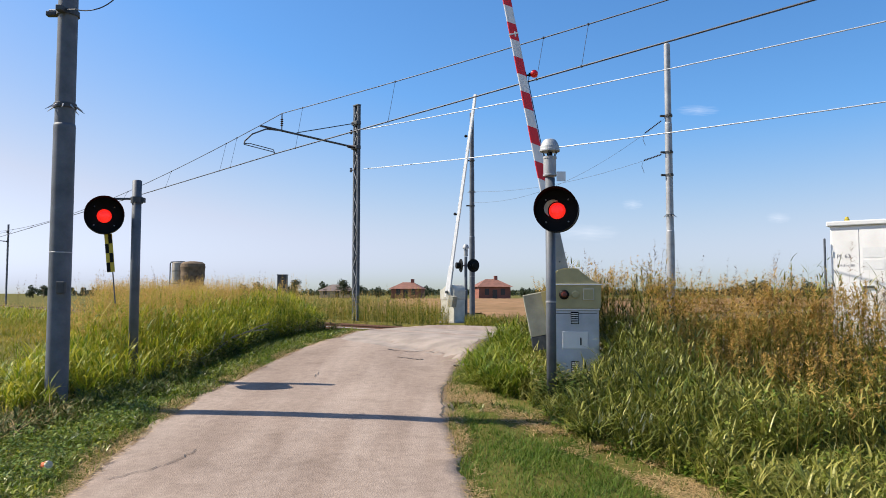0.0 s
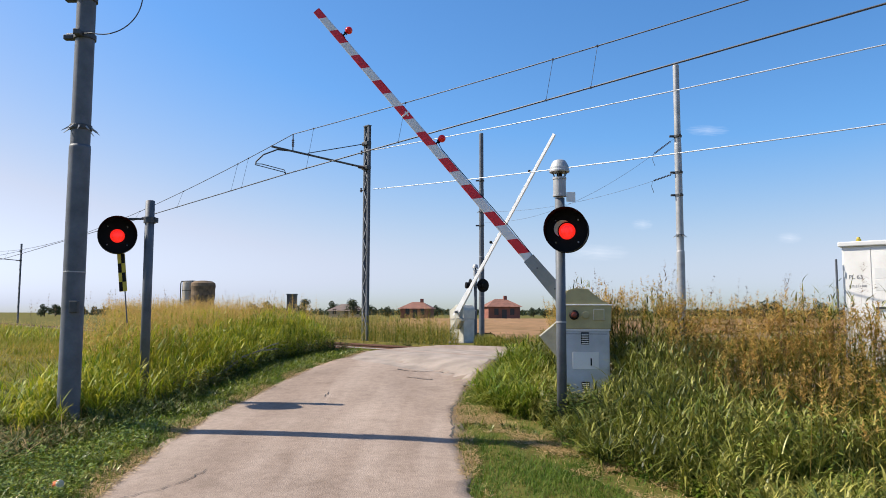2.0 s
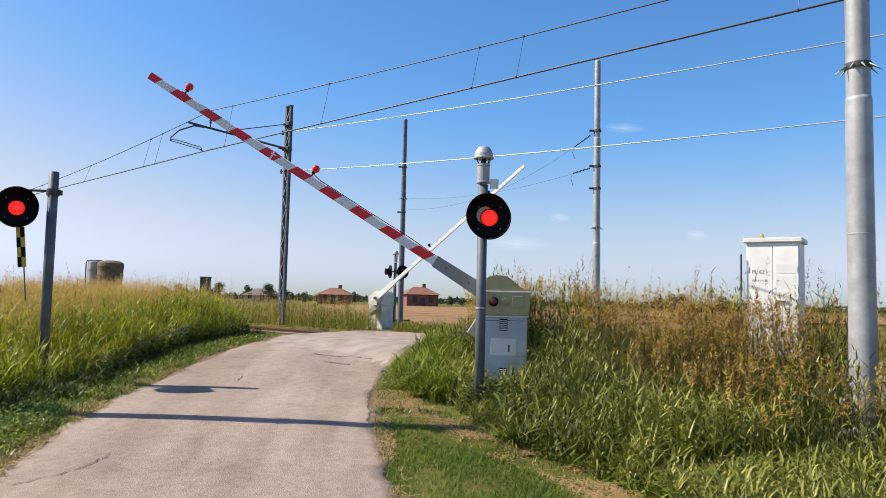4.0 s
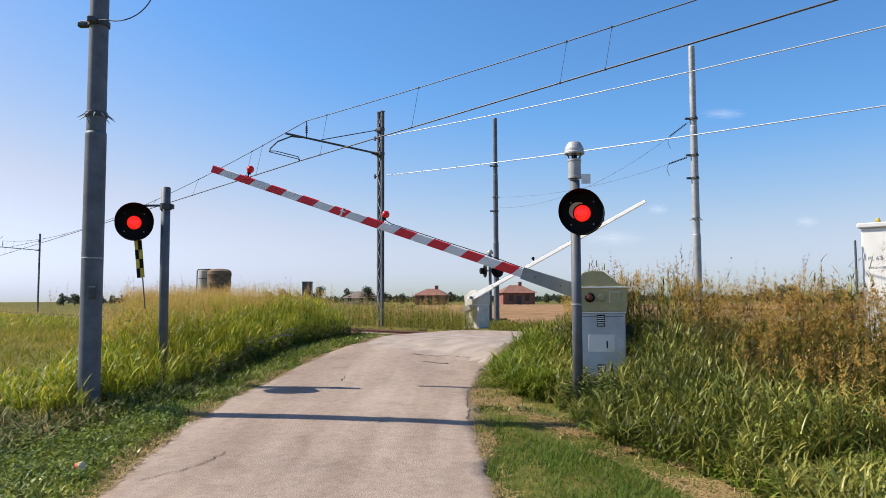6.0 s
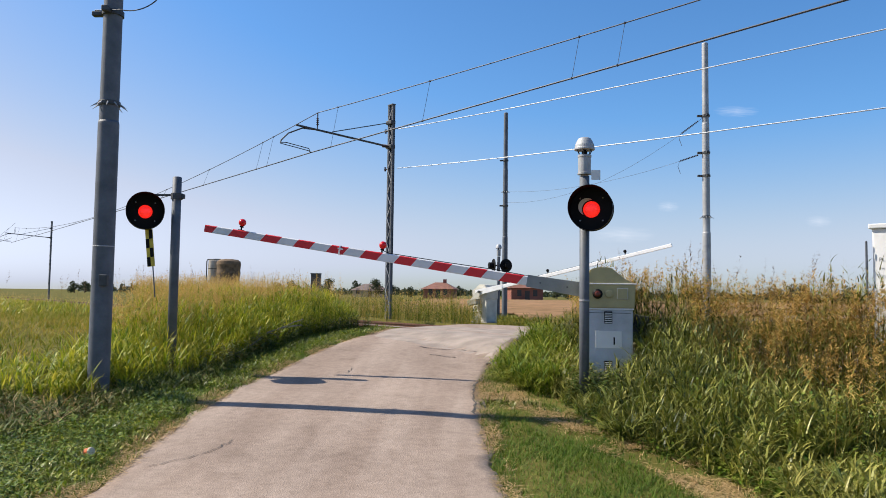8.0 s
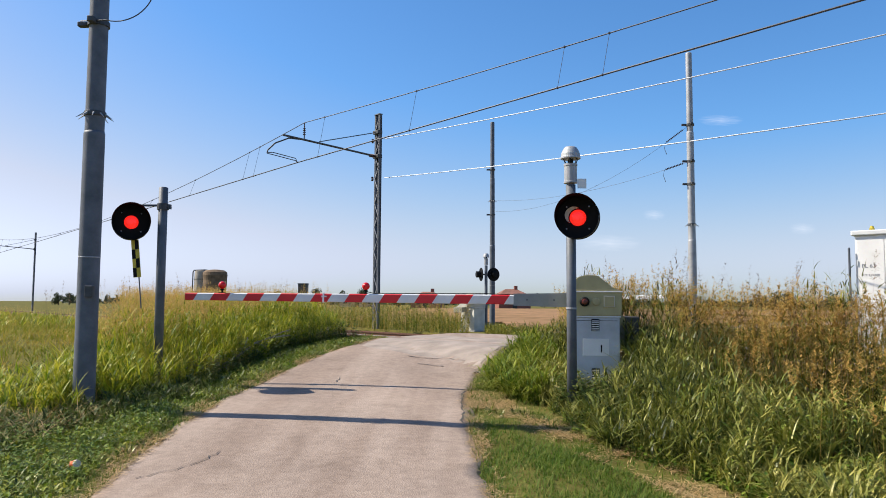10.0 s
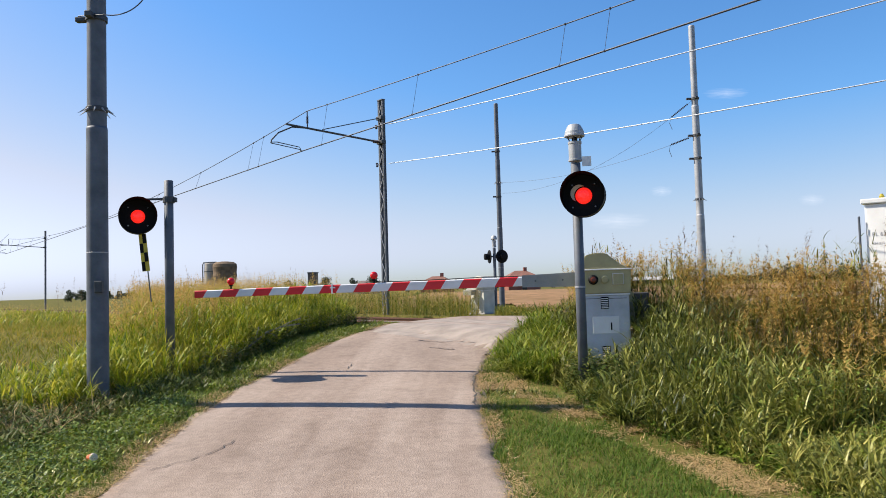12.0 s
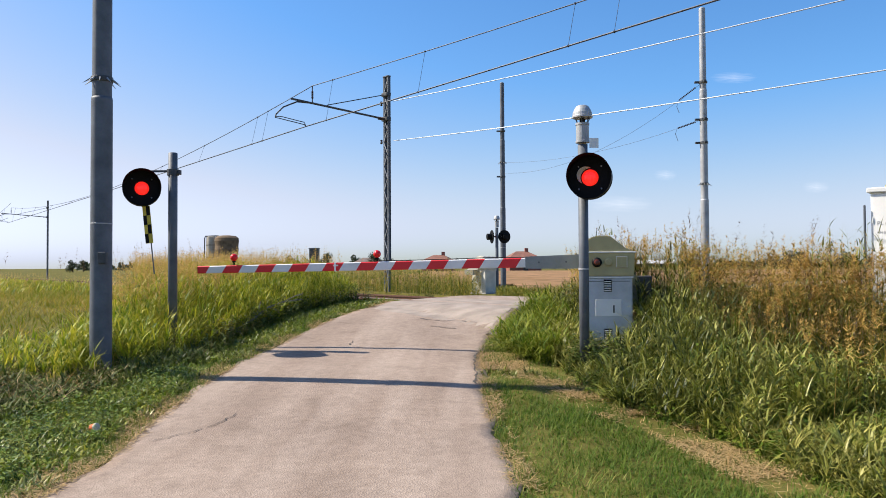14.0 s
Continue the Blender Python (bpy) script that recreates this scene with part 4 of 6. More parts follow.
    for d in (length - 2.15,):
        b = boxed(d - 0.012, d + 0.012, -0.042, 0.042, -0.068, 0.068, 0.003)
        box(b, d - 0.05, d + 0.03, 0.036, 0.044, 0.01, 0.03)
        part("clip_band", b, WHITE, boom)
    cab = tube([(1.0, 0.0, 0.07), (1.5, 0.0, 0.085), (2.2, 0.0, 0.075), (length - 2.9, 0.0, 0.072), (length - 2.78, 0.02, 0.10)], 0.006, 5)
    part("lamp_cable", cab, BLACK, boom)
    boom.matrix_basis = pose(0, 0, px)
    return boom, px


near_boom, near_px = barrier(1.73, 10.42, 174.3, 5.96, 1.605, OLIVE, GREY_PAINT, STRIPES, "level crossing barrier with olive-hooded grey cabinet and striped boom", True)
far_boom, far_px = barrier(0.19, 28.3, -34.0, 7.6, 1.65, CREAM, CREAM, BOOM_WHITE, "pale level crossing barrier with white-backed boom", False, -15.0, 1.25)


# ---- relay hut ----
def relay_hut():
    t = thing("relay_cabinet", pose(7.90, 15.0, 0.45, 0, 0, -38), "white painted steel relay cabinet with stained doors beside the railway", "cabinet")
    W, D, H = 1.03, 0.80, 2.51
    part("plinth", boxed(-0.03, W + 0.03, -0.03, D + 0.03, -0.3, 0.10, 0.015), CONCRETE, t)
    part("body", boxed(0, W, 0, D, 0.10, H, 0.015), WHITE_DIRTY, t)
    part("roof", boxed(-0.06, W + 0.06, -0.07, D + 0.07, H, H + 0.10, 0.02), WHITE, t)
    for i in range(2):
        a = 0.03 + i * (W / 2 - 0.02)
        d = part("door", boxed(a, a + W / 2 - 0.032, -0.016, -0.001, 0.16, H - 0.06, 0.006), WHITE_DIRTY, t)
        for z in (0.5, 1.2, 1.9):
            hx = a if i == 0 else a + W / 2 - 0.075
            part("hinge", boxed(hx, hx + 0.015, -0.037, -0.026, z, z + 0.12), WHITE, d)
    part("handle", boxed(W / 2 + 0.06, W / 2 + 0.25, -0.05, -0.027, 1.26, 1.30, 0.005), STEEL_DARK, t)
    part("lock", boxed(W / 2 + 0.05, W / 2 + 0.09, -0.048, -0.027, 1.14, 1.30, 0.005), STEEL_DARK, t)
    for z in (1.62, 1.86):
        part("paper_notice", boxed(W / 2 + 0.06, W / 2 + 0.44, -0.019, -0.0165, z, z + 0.20), WHITE, t)
    part("yellow_beacon", turned([(0.05, H + 0.10), (0.05, H + 0.15), (0.035, H + 0.17), (0.03, H + 0.20)], 16, Matrix.Translation((0.28, 0.2, 0))), YELLOW, t)
    for body, z, sz in (("PL 63", 1.86, 0.11), ("KM 31+180", 1.69, 0.066)):
        cu = bpy.data.curves.new("lettering", "FONT")
        cu.body, cu.size, cu.extrude = body, sz, 0.001
        ob = new("lettering", cu)
        cu.materials.append(FADED)
        ob.parent = t
        ob.matrix_basis = pose(0.11, -0.0185, z, 90, 0, 0)
    s = thing("marker_stake", pose(7.78, 15.0, 0.4), "thin grey metal stake standing by the white cabinet", "stake")
    part("rod", turned([(0.022, -0.3), (0.022, 2.3), (0.015, 2.32)], 10), GALV, s)


relay_hut()


# ---- far things ----
def house(x, y, w, d, eave, ridge, turn, wall, roof, label):
    t = thing("farmhouse", pose(x, y, 0.3, 0, 0, turn), label, "house", "distant farmhouses")
    part("wall", boxed(-w / 2, w / 2, -d / 2, d / 2, -0.5, eave), wall, t)
    bm = bmesh.new()
    o = 0.5
    b = [bm.verts.new(p) for p in ((-w / 2 - o, -d / 2 - o, eave), (w / 2 + o, -d / 2 - o, eave), (w / 2 + o, d / 2 + o, eave), (-w / 2 - o, d / 2 + o, eave))]
    r = [bm.verts.new((-w * 0.18, 0, ridge)), bm.verts.new((w * 0.18, 0, ridge))]
    for f in ((b[0], b[1], r[1], r[0]), (b[1], b[2], r[1]), (b[2], b[3], r[0], r[1]), (b[3], b[0], r[0]), (b[3], b[2], b[1], b[0])):
        bm.faces.new(f)
    rf = part("roof", bm, roof, t)
    part("chimney", boxed(w * 0.1, w * 0.1 + 0.7, -0.3, 0.4, eave + 0.5, ridge + 0.7), wall, rf)
    n = max(2, int(w / 3))
    for i in range(n):
        a = -w / 2 + (i + 0.5) * w / n
        part("window", boxed(a - 0.45, a + 0.45, -d / 2 - 0.04, -d / 2 + 0.02, 1.0, 2.3), DARK_OPEN, t)
    part("door", boxed(-0.5, 0.5, -d / 2 - 0.05, -d / 2 + 0.02, 0, 2.1), DARK_OPEN, t)
    return t


house(10.4, 160, 6.8, 8, 2.7, 4.4, 8, BRICK, ROOF, "red brick farmhouse with hipped terracotta roof beyond the field")
house(-7.8, 165, 6.6, 7, 2.3, 3.8, -6, BRICK, ROOF, "small brick house with weathered grey roof across the fields")
house(-27, 190, 9.0, 7, 1.9, 3.6, 4, PLASTER, ROOF_GREY, "low pale farm building among distant trees")


def old_stacks():
    a = thing("storage_bin", pose(-25.3, 70.5, 0.3), "pale sheeted round storage bin standing in the field", "bin")
    part("drum", turned([(0.56, -0.3), (0.60, 1.5), (0.61, 3.6), (0.58, 4.2), (0.52, 4.25)], 28), SACK, a, smooth=False)
    for z in (1.0, 2.2, 3.4):
        part("hoop", turned([(0.61, z), (0.63, z), (0.63, z + 0.06), (0.61, z + 0.06)], 28), STEEL_DARK, a)
    part("pipe", tube([(-0.68, -0.3, -0.3), (-0.68, -0.3, 4.1), (-0.6, -0.3, 4.28), (0.4, -0.3, 4.32), (0.7, -0.2, 4.3)], 0.06, 8), STEEL_DARK, a)
    b = thing("haystack", pose(-23.75, 70, 0.3), "tall dark weathered round haystack with a mouldy cap", "haystack")
    rng = random.Random(5)
    prof = [(1.05, -0.3)]
    for i in range(1, 12):
        prof.append((1.08 + rng.uniform(-0.05, 0.05), i * 0.33))
    prof += [(1.15, 3.8), (1.1, 4.1), (0.85, 4.28), (0.3, 4.35)]
    part("hay_body", turned(prof, 30), HAY, b)
    c = thing("field_tower", pose(-34.8, 160, 0.3), "small dark square shed standing among distant crops", "shed")
    part("wall", boxed(-0.95, 0.95, -0.9, 0.9, -0.3, 5.2), STEEL_DARK, c)
    part("roof", boxed(-1.05, 1.05, -1, 1, 5.2, 5.4), STEEL_DARK, c)


old_stacks()


def leaf_cards(rng, centres, radii, n, size):
    """Small leaf quads scattered in clumps round the centres."""
    k = rng.randint(0, len(centres), n)
    d = rng.normal(size=(n, 3))
    d /= np.linalg.norm(d, axis=1)[:, None]
    p = centres[k] + d * radii[k][:, None] * (rng.uniform(0.35, 1.0, n) ** 0.5)[:, None] * np.array([1, 1, 0.8])
    a = rng.normal(size=(n, 3))
    a /= np.linalg.norm(a, axis=1)[:, None]
    b = np.cross(a, rng.normal(size=(n, 3)))
    b /= np.linalg.norm(b, axis=1)[:, None]
    s = size * rng.uniform(0.6, 1.4, n)[:, None]
    v = np.stack([p - a * s, p + b * s * 0.5, p + a * s, p - b * s * 0.5], 1).reshape(-1, 3)
    f = np.arange(4 * n).reshape(n, 4)
    return v, f


def raw_mesh(name, v, f, mat, uv=None):
    me = bpy.data.meshes.new(name)
    me.from_pydata(v.tolist(), [], f.tolist())
    me.materials.append(mat)
    if uv is not None:
        lay = me.uv_layers.new(name="blade")
        lay.data.foreach_set("uv", uv[f.ravel()].astype(np.float32).ravel())
    return new(name, me)


def tree(seed, h, spread, label, narrow=False):
    rng = np.random.RandomState(seed)
    t = thing("tree", pose(0, 0, 0), label, "tree", "distant trees")
    bm = bmesh.new()
    lathe(bm, [(0.25, -0.3), (0.18, h * 0.35), (0.08, h * 0.8)], 8)
    cs, rs = [], []
    for i in range(14):
        a, q = rng.uniform(0, 6.28), rng.uniform(0.25, 0.95)
        out = spread * (0.25 if narrow else 0.62) * rng.uniform(0.3, 1) * (1 - abs(q - 0.5) * 0.8)
        c = (out * math.cos(a), out * math.sin(a), h * q)
        rod(bm, (0, 0, h * q * 0.7), c, 0.04, 5)
        cs.append(c)
        rs.append(spread * rng.uniform(0.25, 0.5) * (0.5 if narrow else 1))
    part("trunk", bm, BARK, t)
    v, f = leaf_cards(rng, np.array(cs), np.array(rs), 1500, 0.20)
    crown = raw_mesh("crown", v, f, LEAF_FAR)
    crown.parent = t
    return t


def plant_trees():
    kinds = [tree(1, 5.5, 3.2, "dark broadleaf tree on the far edge of the fields"), tree(2, 4.2, 3.4, "dark broadleaf tree on the far edge of the fields"), tree(3, 6.5, 2.2, "slim poplar in a distant windbreak row", True)]
    used = [False] * 3
    rng = random.Random(11)
    spots = []
    # bearing (x over y), distance, kind, scale
    for b, d, k, s in ((0.497, 150, 1, 0.85), (0.42, 170, 1, 0.95), (0.435, 190, 0, 0.8), (0.40, 180, 1, 0.8), (-0.555, 200, 1, 0.78), (-0.54, 210, 0, 0.62), (-0.115, 175, 1, 0.85), (-0.135, 180, 0, 0.8), (-0.16, 230, 1, 1.1), (-0.09, 200, 1, 0.7), (-0.20, 240, 0, 1.0), (-0.215, 235, 1, 1.0), (0.11, 230, 1, 0.7), (0.125, 210, 1, 0.6), (0.16, 260, 1, 0.9), (-0.27, 250, 1, 1.0), (-0.25, 240, 1, 1.1), (0.22, 280, 1, 1.0), (0.54, 200, 1, 0.9), (0.6, 210, 0, 0.9), (-0.02, 260, 1, 0.9), (0.03, 250, 1, 0.8), (-0.05, 255, 1, 0.9)):
        spots.append((b * d, d, k, s))
    for i in range(34):
        b = -0.50 + i * 0.0062
        spots.append((b * 300, 300 + rng.uniform(-3, 3), 2, rng.uniform(0.5, 0.68)))
    for x, y, k, s in spots:
        m = pose(x, y, 0.3, 0, 0, rng.uniform(0, 360)) @ Matrix.Diagonal((1, 1, 1, 1))
        if not used[k]:
            used[k] = True
            kinds[k].matrix_basis = m
            ob = kinds[k]
        else:
            ob = copy_thing(kinds[k], m)
        ob.scale = (s, s, s)


plant_trees()


def far_hedge():
    """The low dark line of woods and hedges along the horizon."""
    rng = np.random.RandomState(21)
    n = 2200
    a = rng.uniform(-0.5, 1.3, n)
    d = rng.uniform(380, 620, n)
    c = np.stack([d * np.sin(a), d * np.cos(a), rng.uniform(0.3, 2.6, n)], 1)
    v, f = leaf_cards(rng, c, rng.uniform(1.5, 3.6, n), 34000, 1.0)
    tagged(raw_mesh("distant_woods", v, f, LEAF_FAR), "low dark woods along the horizon", "woods", kind="stuff")


far_hedge()


def ploughed_field():
    """Furrowed soil beyond the crossing, clear of the road that turns away."""
    ys = np.concatenate([np.arange(24, 70, 0.4), np.arange(70, 150, 2.0)])
    xs = np.concatenate([np.arange(-8, 20, 0.5), np.arange(20, 96, 4.0)])
    X, Y = np.meshgrid(xs, ys)
    Z = height(X, Y) + 0.06 + 0.10 * np.abs(np.sin(Y * 1.1 + 0.4 * np.sin(X * 0.2))) + 0.05 * rough_noise(X, Y, 1.7)
    ob = grid_mesh("ploughed_field", xs, ys, Z, PLOUGH, "dry ploughed field of brown furrows", False)
    bm = bmesh.new()
    bm.from_mesh(ob.data)
    gone = []
    for f in bm.faces:
        c = f.calc_center_median()
        if inside_road(c.x, c.y, 0.6) or (c.y < 40 and c.x < 1.9) or (c.y < 52 and c.x > float(np.interp(c.y, [p[1] for p in LEFT_EDGE], [p[0] for p in LEFT_EDGE]))):
            gone.append(f)
    bmesh.ops.delete(bm, geom=gone, context="FACES")
    bm.to_mesh(ob.data)
    bm.free()


ploughed_field()


def cloud_material():
    m = bpy.data.materials.new("thin cloud")
    m.use_nodes = True
    n, l = m.node_tree.nodes, m.node_tree.links
    n.remove(n["Principled BSDF"])
    co, noi, gr = n.new("ShaderNodeTexCoord"), n.new("ShaderNodeTexNoise"), n.new("ShaderNodeTexGradient")
    gr.gradient_type = "SPHERICAL"
    l.new(co.outputs["Object"], gr.inputs["Vector"])
    sc = n.new("ShaderNodeMapping")
    sc.inputs["Scale"].default_value = (1.6, 4.0, 4.0)
    l.new(co.outputs["Object"], sc.inputs["Vector"])
    noi.inputs["Scale"].default_value, noi.inputs["Detail"].default_value = 1.6, 8
    l.new(sc.outputs[0], noi.inputs["Vector"])
    a, c = n.new("ShaderNodeMath"), n.new("ShaderNodeMapRange")
    a.operation = "MULTIPLY"
    c.inputs["From Min"].default_value, c.inputs["From Max"].default_value, c.inputs["To Max"].default_value = 0.14, 0.60, 0.26
    l.new(gr.outputs["Fac"], a.inputs[0])
    l.new(noi.outputs["Fac"], a.inputs[1])
    l.new(a.outputs[0], c.inputs["Value"])
    tr, em, mx = n.new("ShaderNodeBsdfTransparent"), n.new("ShaderNodeEmission"), n.new("ShaderNodeMixShader")
    # emission stands in for sunlight scattered by the wisps
    em.inputs["Color"].default_value, em.inputs["Strength"].default_value = (0.92, 0.93, 1.0, 1), 0.85
    l.new(c.outputs["Result"], mx.inputs["Fac"])
    l.new(tr.outputs[0], mx.inputs[1])
    l.new(em.outputs[0], mx.inputs[2])
    l.new(mx.outputs[0], n["Material Output"].inputs["Surface"])
    return m


def clouds():
    """Thin wisps of fair-weather cloud, far beyond everything else."""
    mat = cloud_material()
    for x, z, w, h in ((1050, 755, 130, 34), (775, 365, 65, 32), (590, 250, 190, 50), (1370, 310, 75, 34)):
        bm = bmesh.new()
        bmesh.ops.create_grid(bm, x_segments=2, y_segments=2, size=1)
        ob = part("backdrop_cloud", bm, mat)
        ob.matrix_basis = Matrix.LocRotScale((x, 3000, z), Euler((radians(90), 0, 0)), (w, h, 1))
        ob.visible_shadow = False
        tagged(ob, "thin white wisp of cloud low in the blue sky", kind="structure")


clouds()


# ---- plants ----
def strips(p, out, up, length, width, droop, seg=3, rng=np.random):
    """Curved leaves: from p, leaning along the level direction out; up: the first rise (0 flat, 1 upright); droop bends the tip down."""
    n = len(p)
    side = np.stack([-out[:, 1], out[:, 0], np.zeros(n)], 1)
    v, uv = [], []
    for i in range(seg + 1):
        q = i / seg
        flat = length * (np.sqrt(np.maximum(0, 1 - up ** 2)) * q + 0.25 * droop * q * q)
        rise = length * (up * q - droop * q * q * 0.75)
        c = p + out * flat[:, None] + np.stack([0 * rise, 0 * rise, rise], 1)
        w = width * (1.0 if i == 0 else (1.0 - q ** 1.7))
        if i < seg:
            v += [c - side * w[:, None] / 2, c + side * w[:, None] / 2]
            uv += [np.stack([np.zeros(n), np.full(n, q)], 1), np.stack([np.ones(n), np.full(n, q)], 1)]
        else:
            v.append(c)
            uv.append(np.stack([np.full(n, 0.5), np.full(n, q)], 1))
    m = 2 * seg + 1
    V = np.stack(v, 1).reshape(-1, 3)
    UV = np.stack(uv, 1).reshape(-1, 2)
    b = (np.arange(n) * m)[:, None]
    F = []
    for i in range(seg - 1):
        F += [b + np.array([2 * i, 2 * i + 1, 2 * i + 3]), b + np.array([2 * i, 2 * i + 3, 2 * i + 2])]
    F.append(b + np.array([2 * seg - 2, 2 * seg - 1, 2 * seg]))
    return V, np.stack(F, 1).reshape(-1, 3), UV


def joined(sets):
    V, F, U, o = [], [], [], 0
    for v, f, u in sets:
        V.append(v)
        F.append(f + o)
        U.append(u)
        o += len(v)
    return np.concatenate(V), np.concatenate(F), np.concatenate(U)


def stuff(name, sets, mat, label, category):
    v, f, u = joined(sets)
    ob = raw_mesh(name, v, f, mat, u)
    return tagged(ob, label, category, kind="stuff")


def level(rng, n):
    a = rng.uniform(0, 2 * math.pi, n)
    return np.stack([np.cos(a), np.sin(a), np.zeros(n)], 1)


def scatter(rng, n, x0, x1, y0, y1, keep):
    x, y = rng.uniform(x0, x1, n), rng.uniform(y0, y1, n)
    k = keep(x, y)
    return x[k], y[k]


def clumped(rng, x, y, f=1.1):
    """A patchy thickness between 0 and 1."""
    return np.array([0.5 + 0.9 * noise.noise((a * f, c * f, 1.7)) for a, c in zip(x, y)])


L_VERGE_Y = [5, 7.9, 9.8, 11.7, 14.8, 16.5, 18]
L_VERGE_X = [-5.6, -4.6, -4.15, -3.85, -3.4, -2.7, -2.3]
R_VERGE_Y = [4, 6.3, 7.2, 7.9, 9.4, 10.2, 11.0, 12.5, 14.2, 15.5]
R_VERGE_X = [2.6, 2.0, 1.5, 1.15, 1.05, 0.55, 0.42, 0.95, 1.6, 2.3]


def across_track(x, y):
    return NX * x + NY * y


def on_left(x, y):
    s = across_track(x, y)
    return (x < np.interp(y, L_VERGE_Y, L_VERGE_X)) & (s < TRACK - 1.7)


def on_right(x, y):
    s = across_track(x, y)
    return (x > np.interp(y, R_VERGE_Y, R_VERGE_X)) & (s < np.where(x > 3.2, TRACK - 2.0, TRACK - 1.4)) & ~inside_road(x, y, 0.15)


def beyond(x, y):
    s = across_track(x, y)
    return (s > TRACK + 1.45) & ~inside_road(x, y, 0.3) & ~((np.abs(x - 8.5) < 0.95) & (np.abs(y - 15.0) < 0.95))


def clear_of_things(x, y):
    """Off the machine cabinet, the posts and the poles."""
    k = ~((x > 1.45) & (x < 2.2) & (y > 9.75) & (y < 10.45))
    k &= ~((x > 1.55) & (x < 2.7) & (y > 10.3) & (y < 10.7))
    for a, c, r in ((-4.54, 8.8, 0.2), (4.8, 6.9, 0.5), (-4.49, 10.75, 0.09), (1.315, 9.0, 0.08)):
        k &= (x - a) ** 2 + (y - c) ** 2 > r * r
    return k


def leafy(rng, x, y, tall, leaves, leaf_len, leaf_w, spread=0.5):
    """Rank grass plants: an upright culm with arching leaves along it."""
    n = len(x)
    z = height(x, y) - 0.02
    p = np.stack([x, y, z], 1)
    lean = level(rng, n) * rng.uniform(0, 0.22, n)[:, None]
    sets = [strips(p, lean / (np.linalg.norm(lean, axis=1)[:, None] + 1e-9), np.sqrt(1 - np.sum(lean ** 2, 1)), tall, np.full(n, 0.007), rng.uniform(0, 0.08, n), 3)]
    for i in range(leaves):
        q = (i + rng.uniform(0.1, 0.9, n)) / leaves * 0.85
        b = p + lean * (tall * q)[:, None]
        b[:, 2] += tall * q * 0.97
        sets.append(strips(b, level(rng, n), rng.uniform(0.55, 0.93, n), leaf_len * rng.uniform(0.6, 1.25, n) * (1 - 0.3 * q), leaf_w * rng.uniform(0.6, 1.2, n), rng.uniform(0.25, 1.0, n), 3))
    return sets


def tussocks(rng, cx, cy, radius, tall, per, leaves, leaf_len, leaf_w):
    """Clumps of rank grass that lean outwards from their middles."""
    n = len(cx)
    k = np.repeat(np.arange(n), per)
    a, r = rng.uniform(0, 6.283, n * per), np.sqrt(rng.uniform(0, 1, n * per))
    out = np.stack([np.cos(a), np.sin(a), 0 * a], 1)
    x, y = cx[k] + out[:, 0] * r * radius[k], cy[k] + out[:, 1] * r * radius[k]
    keep = clear_of_things(x, y) & ~inside_road(x, y, 0.02)
    x, y, k, out, r = x[keep], y[keep], k[keep], out[keep], r[keep]
    n = len(x)
    p = np.stack([x, y, height(x, y) - 0.02], 1)
    h = tall[k] * (1.1 - 0.45 * r) * rng.uniform(0.75, 1.15, n)
    tilt = np.clip(0.12 + 0.42 * r * rng.uniform(0.5, 1.2, n), 0, 0.8)
    sets = [strips(p, out, np.sqrt(1 - tilt ** 2), h, np.full(n, 0.007), rng.uniform(0, 0.15, n), 3)]
    for i in range(leaves):
        q = (i + rng.uniform(0.0, 0.9, n)) / leaves * 0.85
        b = p + out * (tilt * h * q)[:, None]
        b[:, 2] += h * q * np.sqrt(1 - tilt ** 2)
        w = level(rng, n) + 0.7 * out
        w /= np.linalg.norm(w, axis=1)[:, None]
        sets.append(strips(b, w, rng.uniform(0.6, 0.95, n), leaf_len * rng.uniform(0.55, 1.25, n), leaf_w * rng.uniform(0.6, 1.25, n), rng.uniform(0.2, 1.1, n), 4))
    return sets


def reeds(rng, x, y, tall, leaves, leaf_len, leaf_w, lean_most=0.2):
    """Broad-leaved grass: a culm with leaves to two opposite sides, each rising, arching over and hanging."""
    n = len(x)
    p = np.stack([x, y, height(x, y) - 0.02], 1)
    lean = level(rng, n) * rng.uniform(0, lean_most, n)[:, None]
    d = lean / (np.linalg.norm(lean, axis=1)[:, None] + 1e-9)
    up = np.sqrt(1 - np.sum(lean ** 2, 1))
    sets = [strips(p, d, up, tall, np.full(n, 0.008), rng.uniform(0, 0.06, n), 2)]
    face = rng.uniform(0, 2 * math.pi, n)
    for i in range(leaves):
        q = 0.04 + (i + rng.uniform(0.1, 0.9, n)) / leaves * 0.88
        b = p + lean * (tall * q)[:, None]
        b[:, 2] += tall * q * up * 0.98
        a = face + math.pi * (i % 2) + rng.normal(0, 0.45, n)
        out = np.stack([np.cos(a), np.sin(a), 0 * a], 1)
        size = leaf_len * rng.uniform(0.6, 1.3, n) * np.where(q > 0.7, 0.8, 1.0)
        sets.append(strips(b, out, rng.uniform(0.72, 0.98, n), size, leaf_w * rng.uniform(0.5, 1.25, n), rng.uniform(0.15, 1.15, n), 4))
    return sets


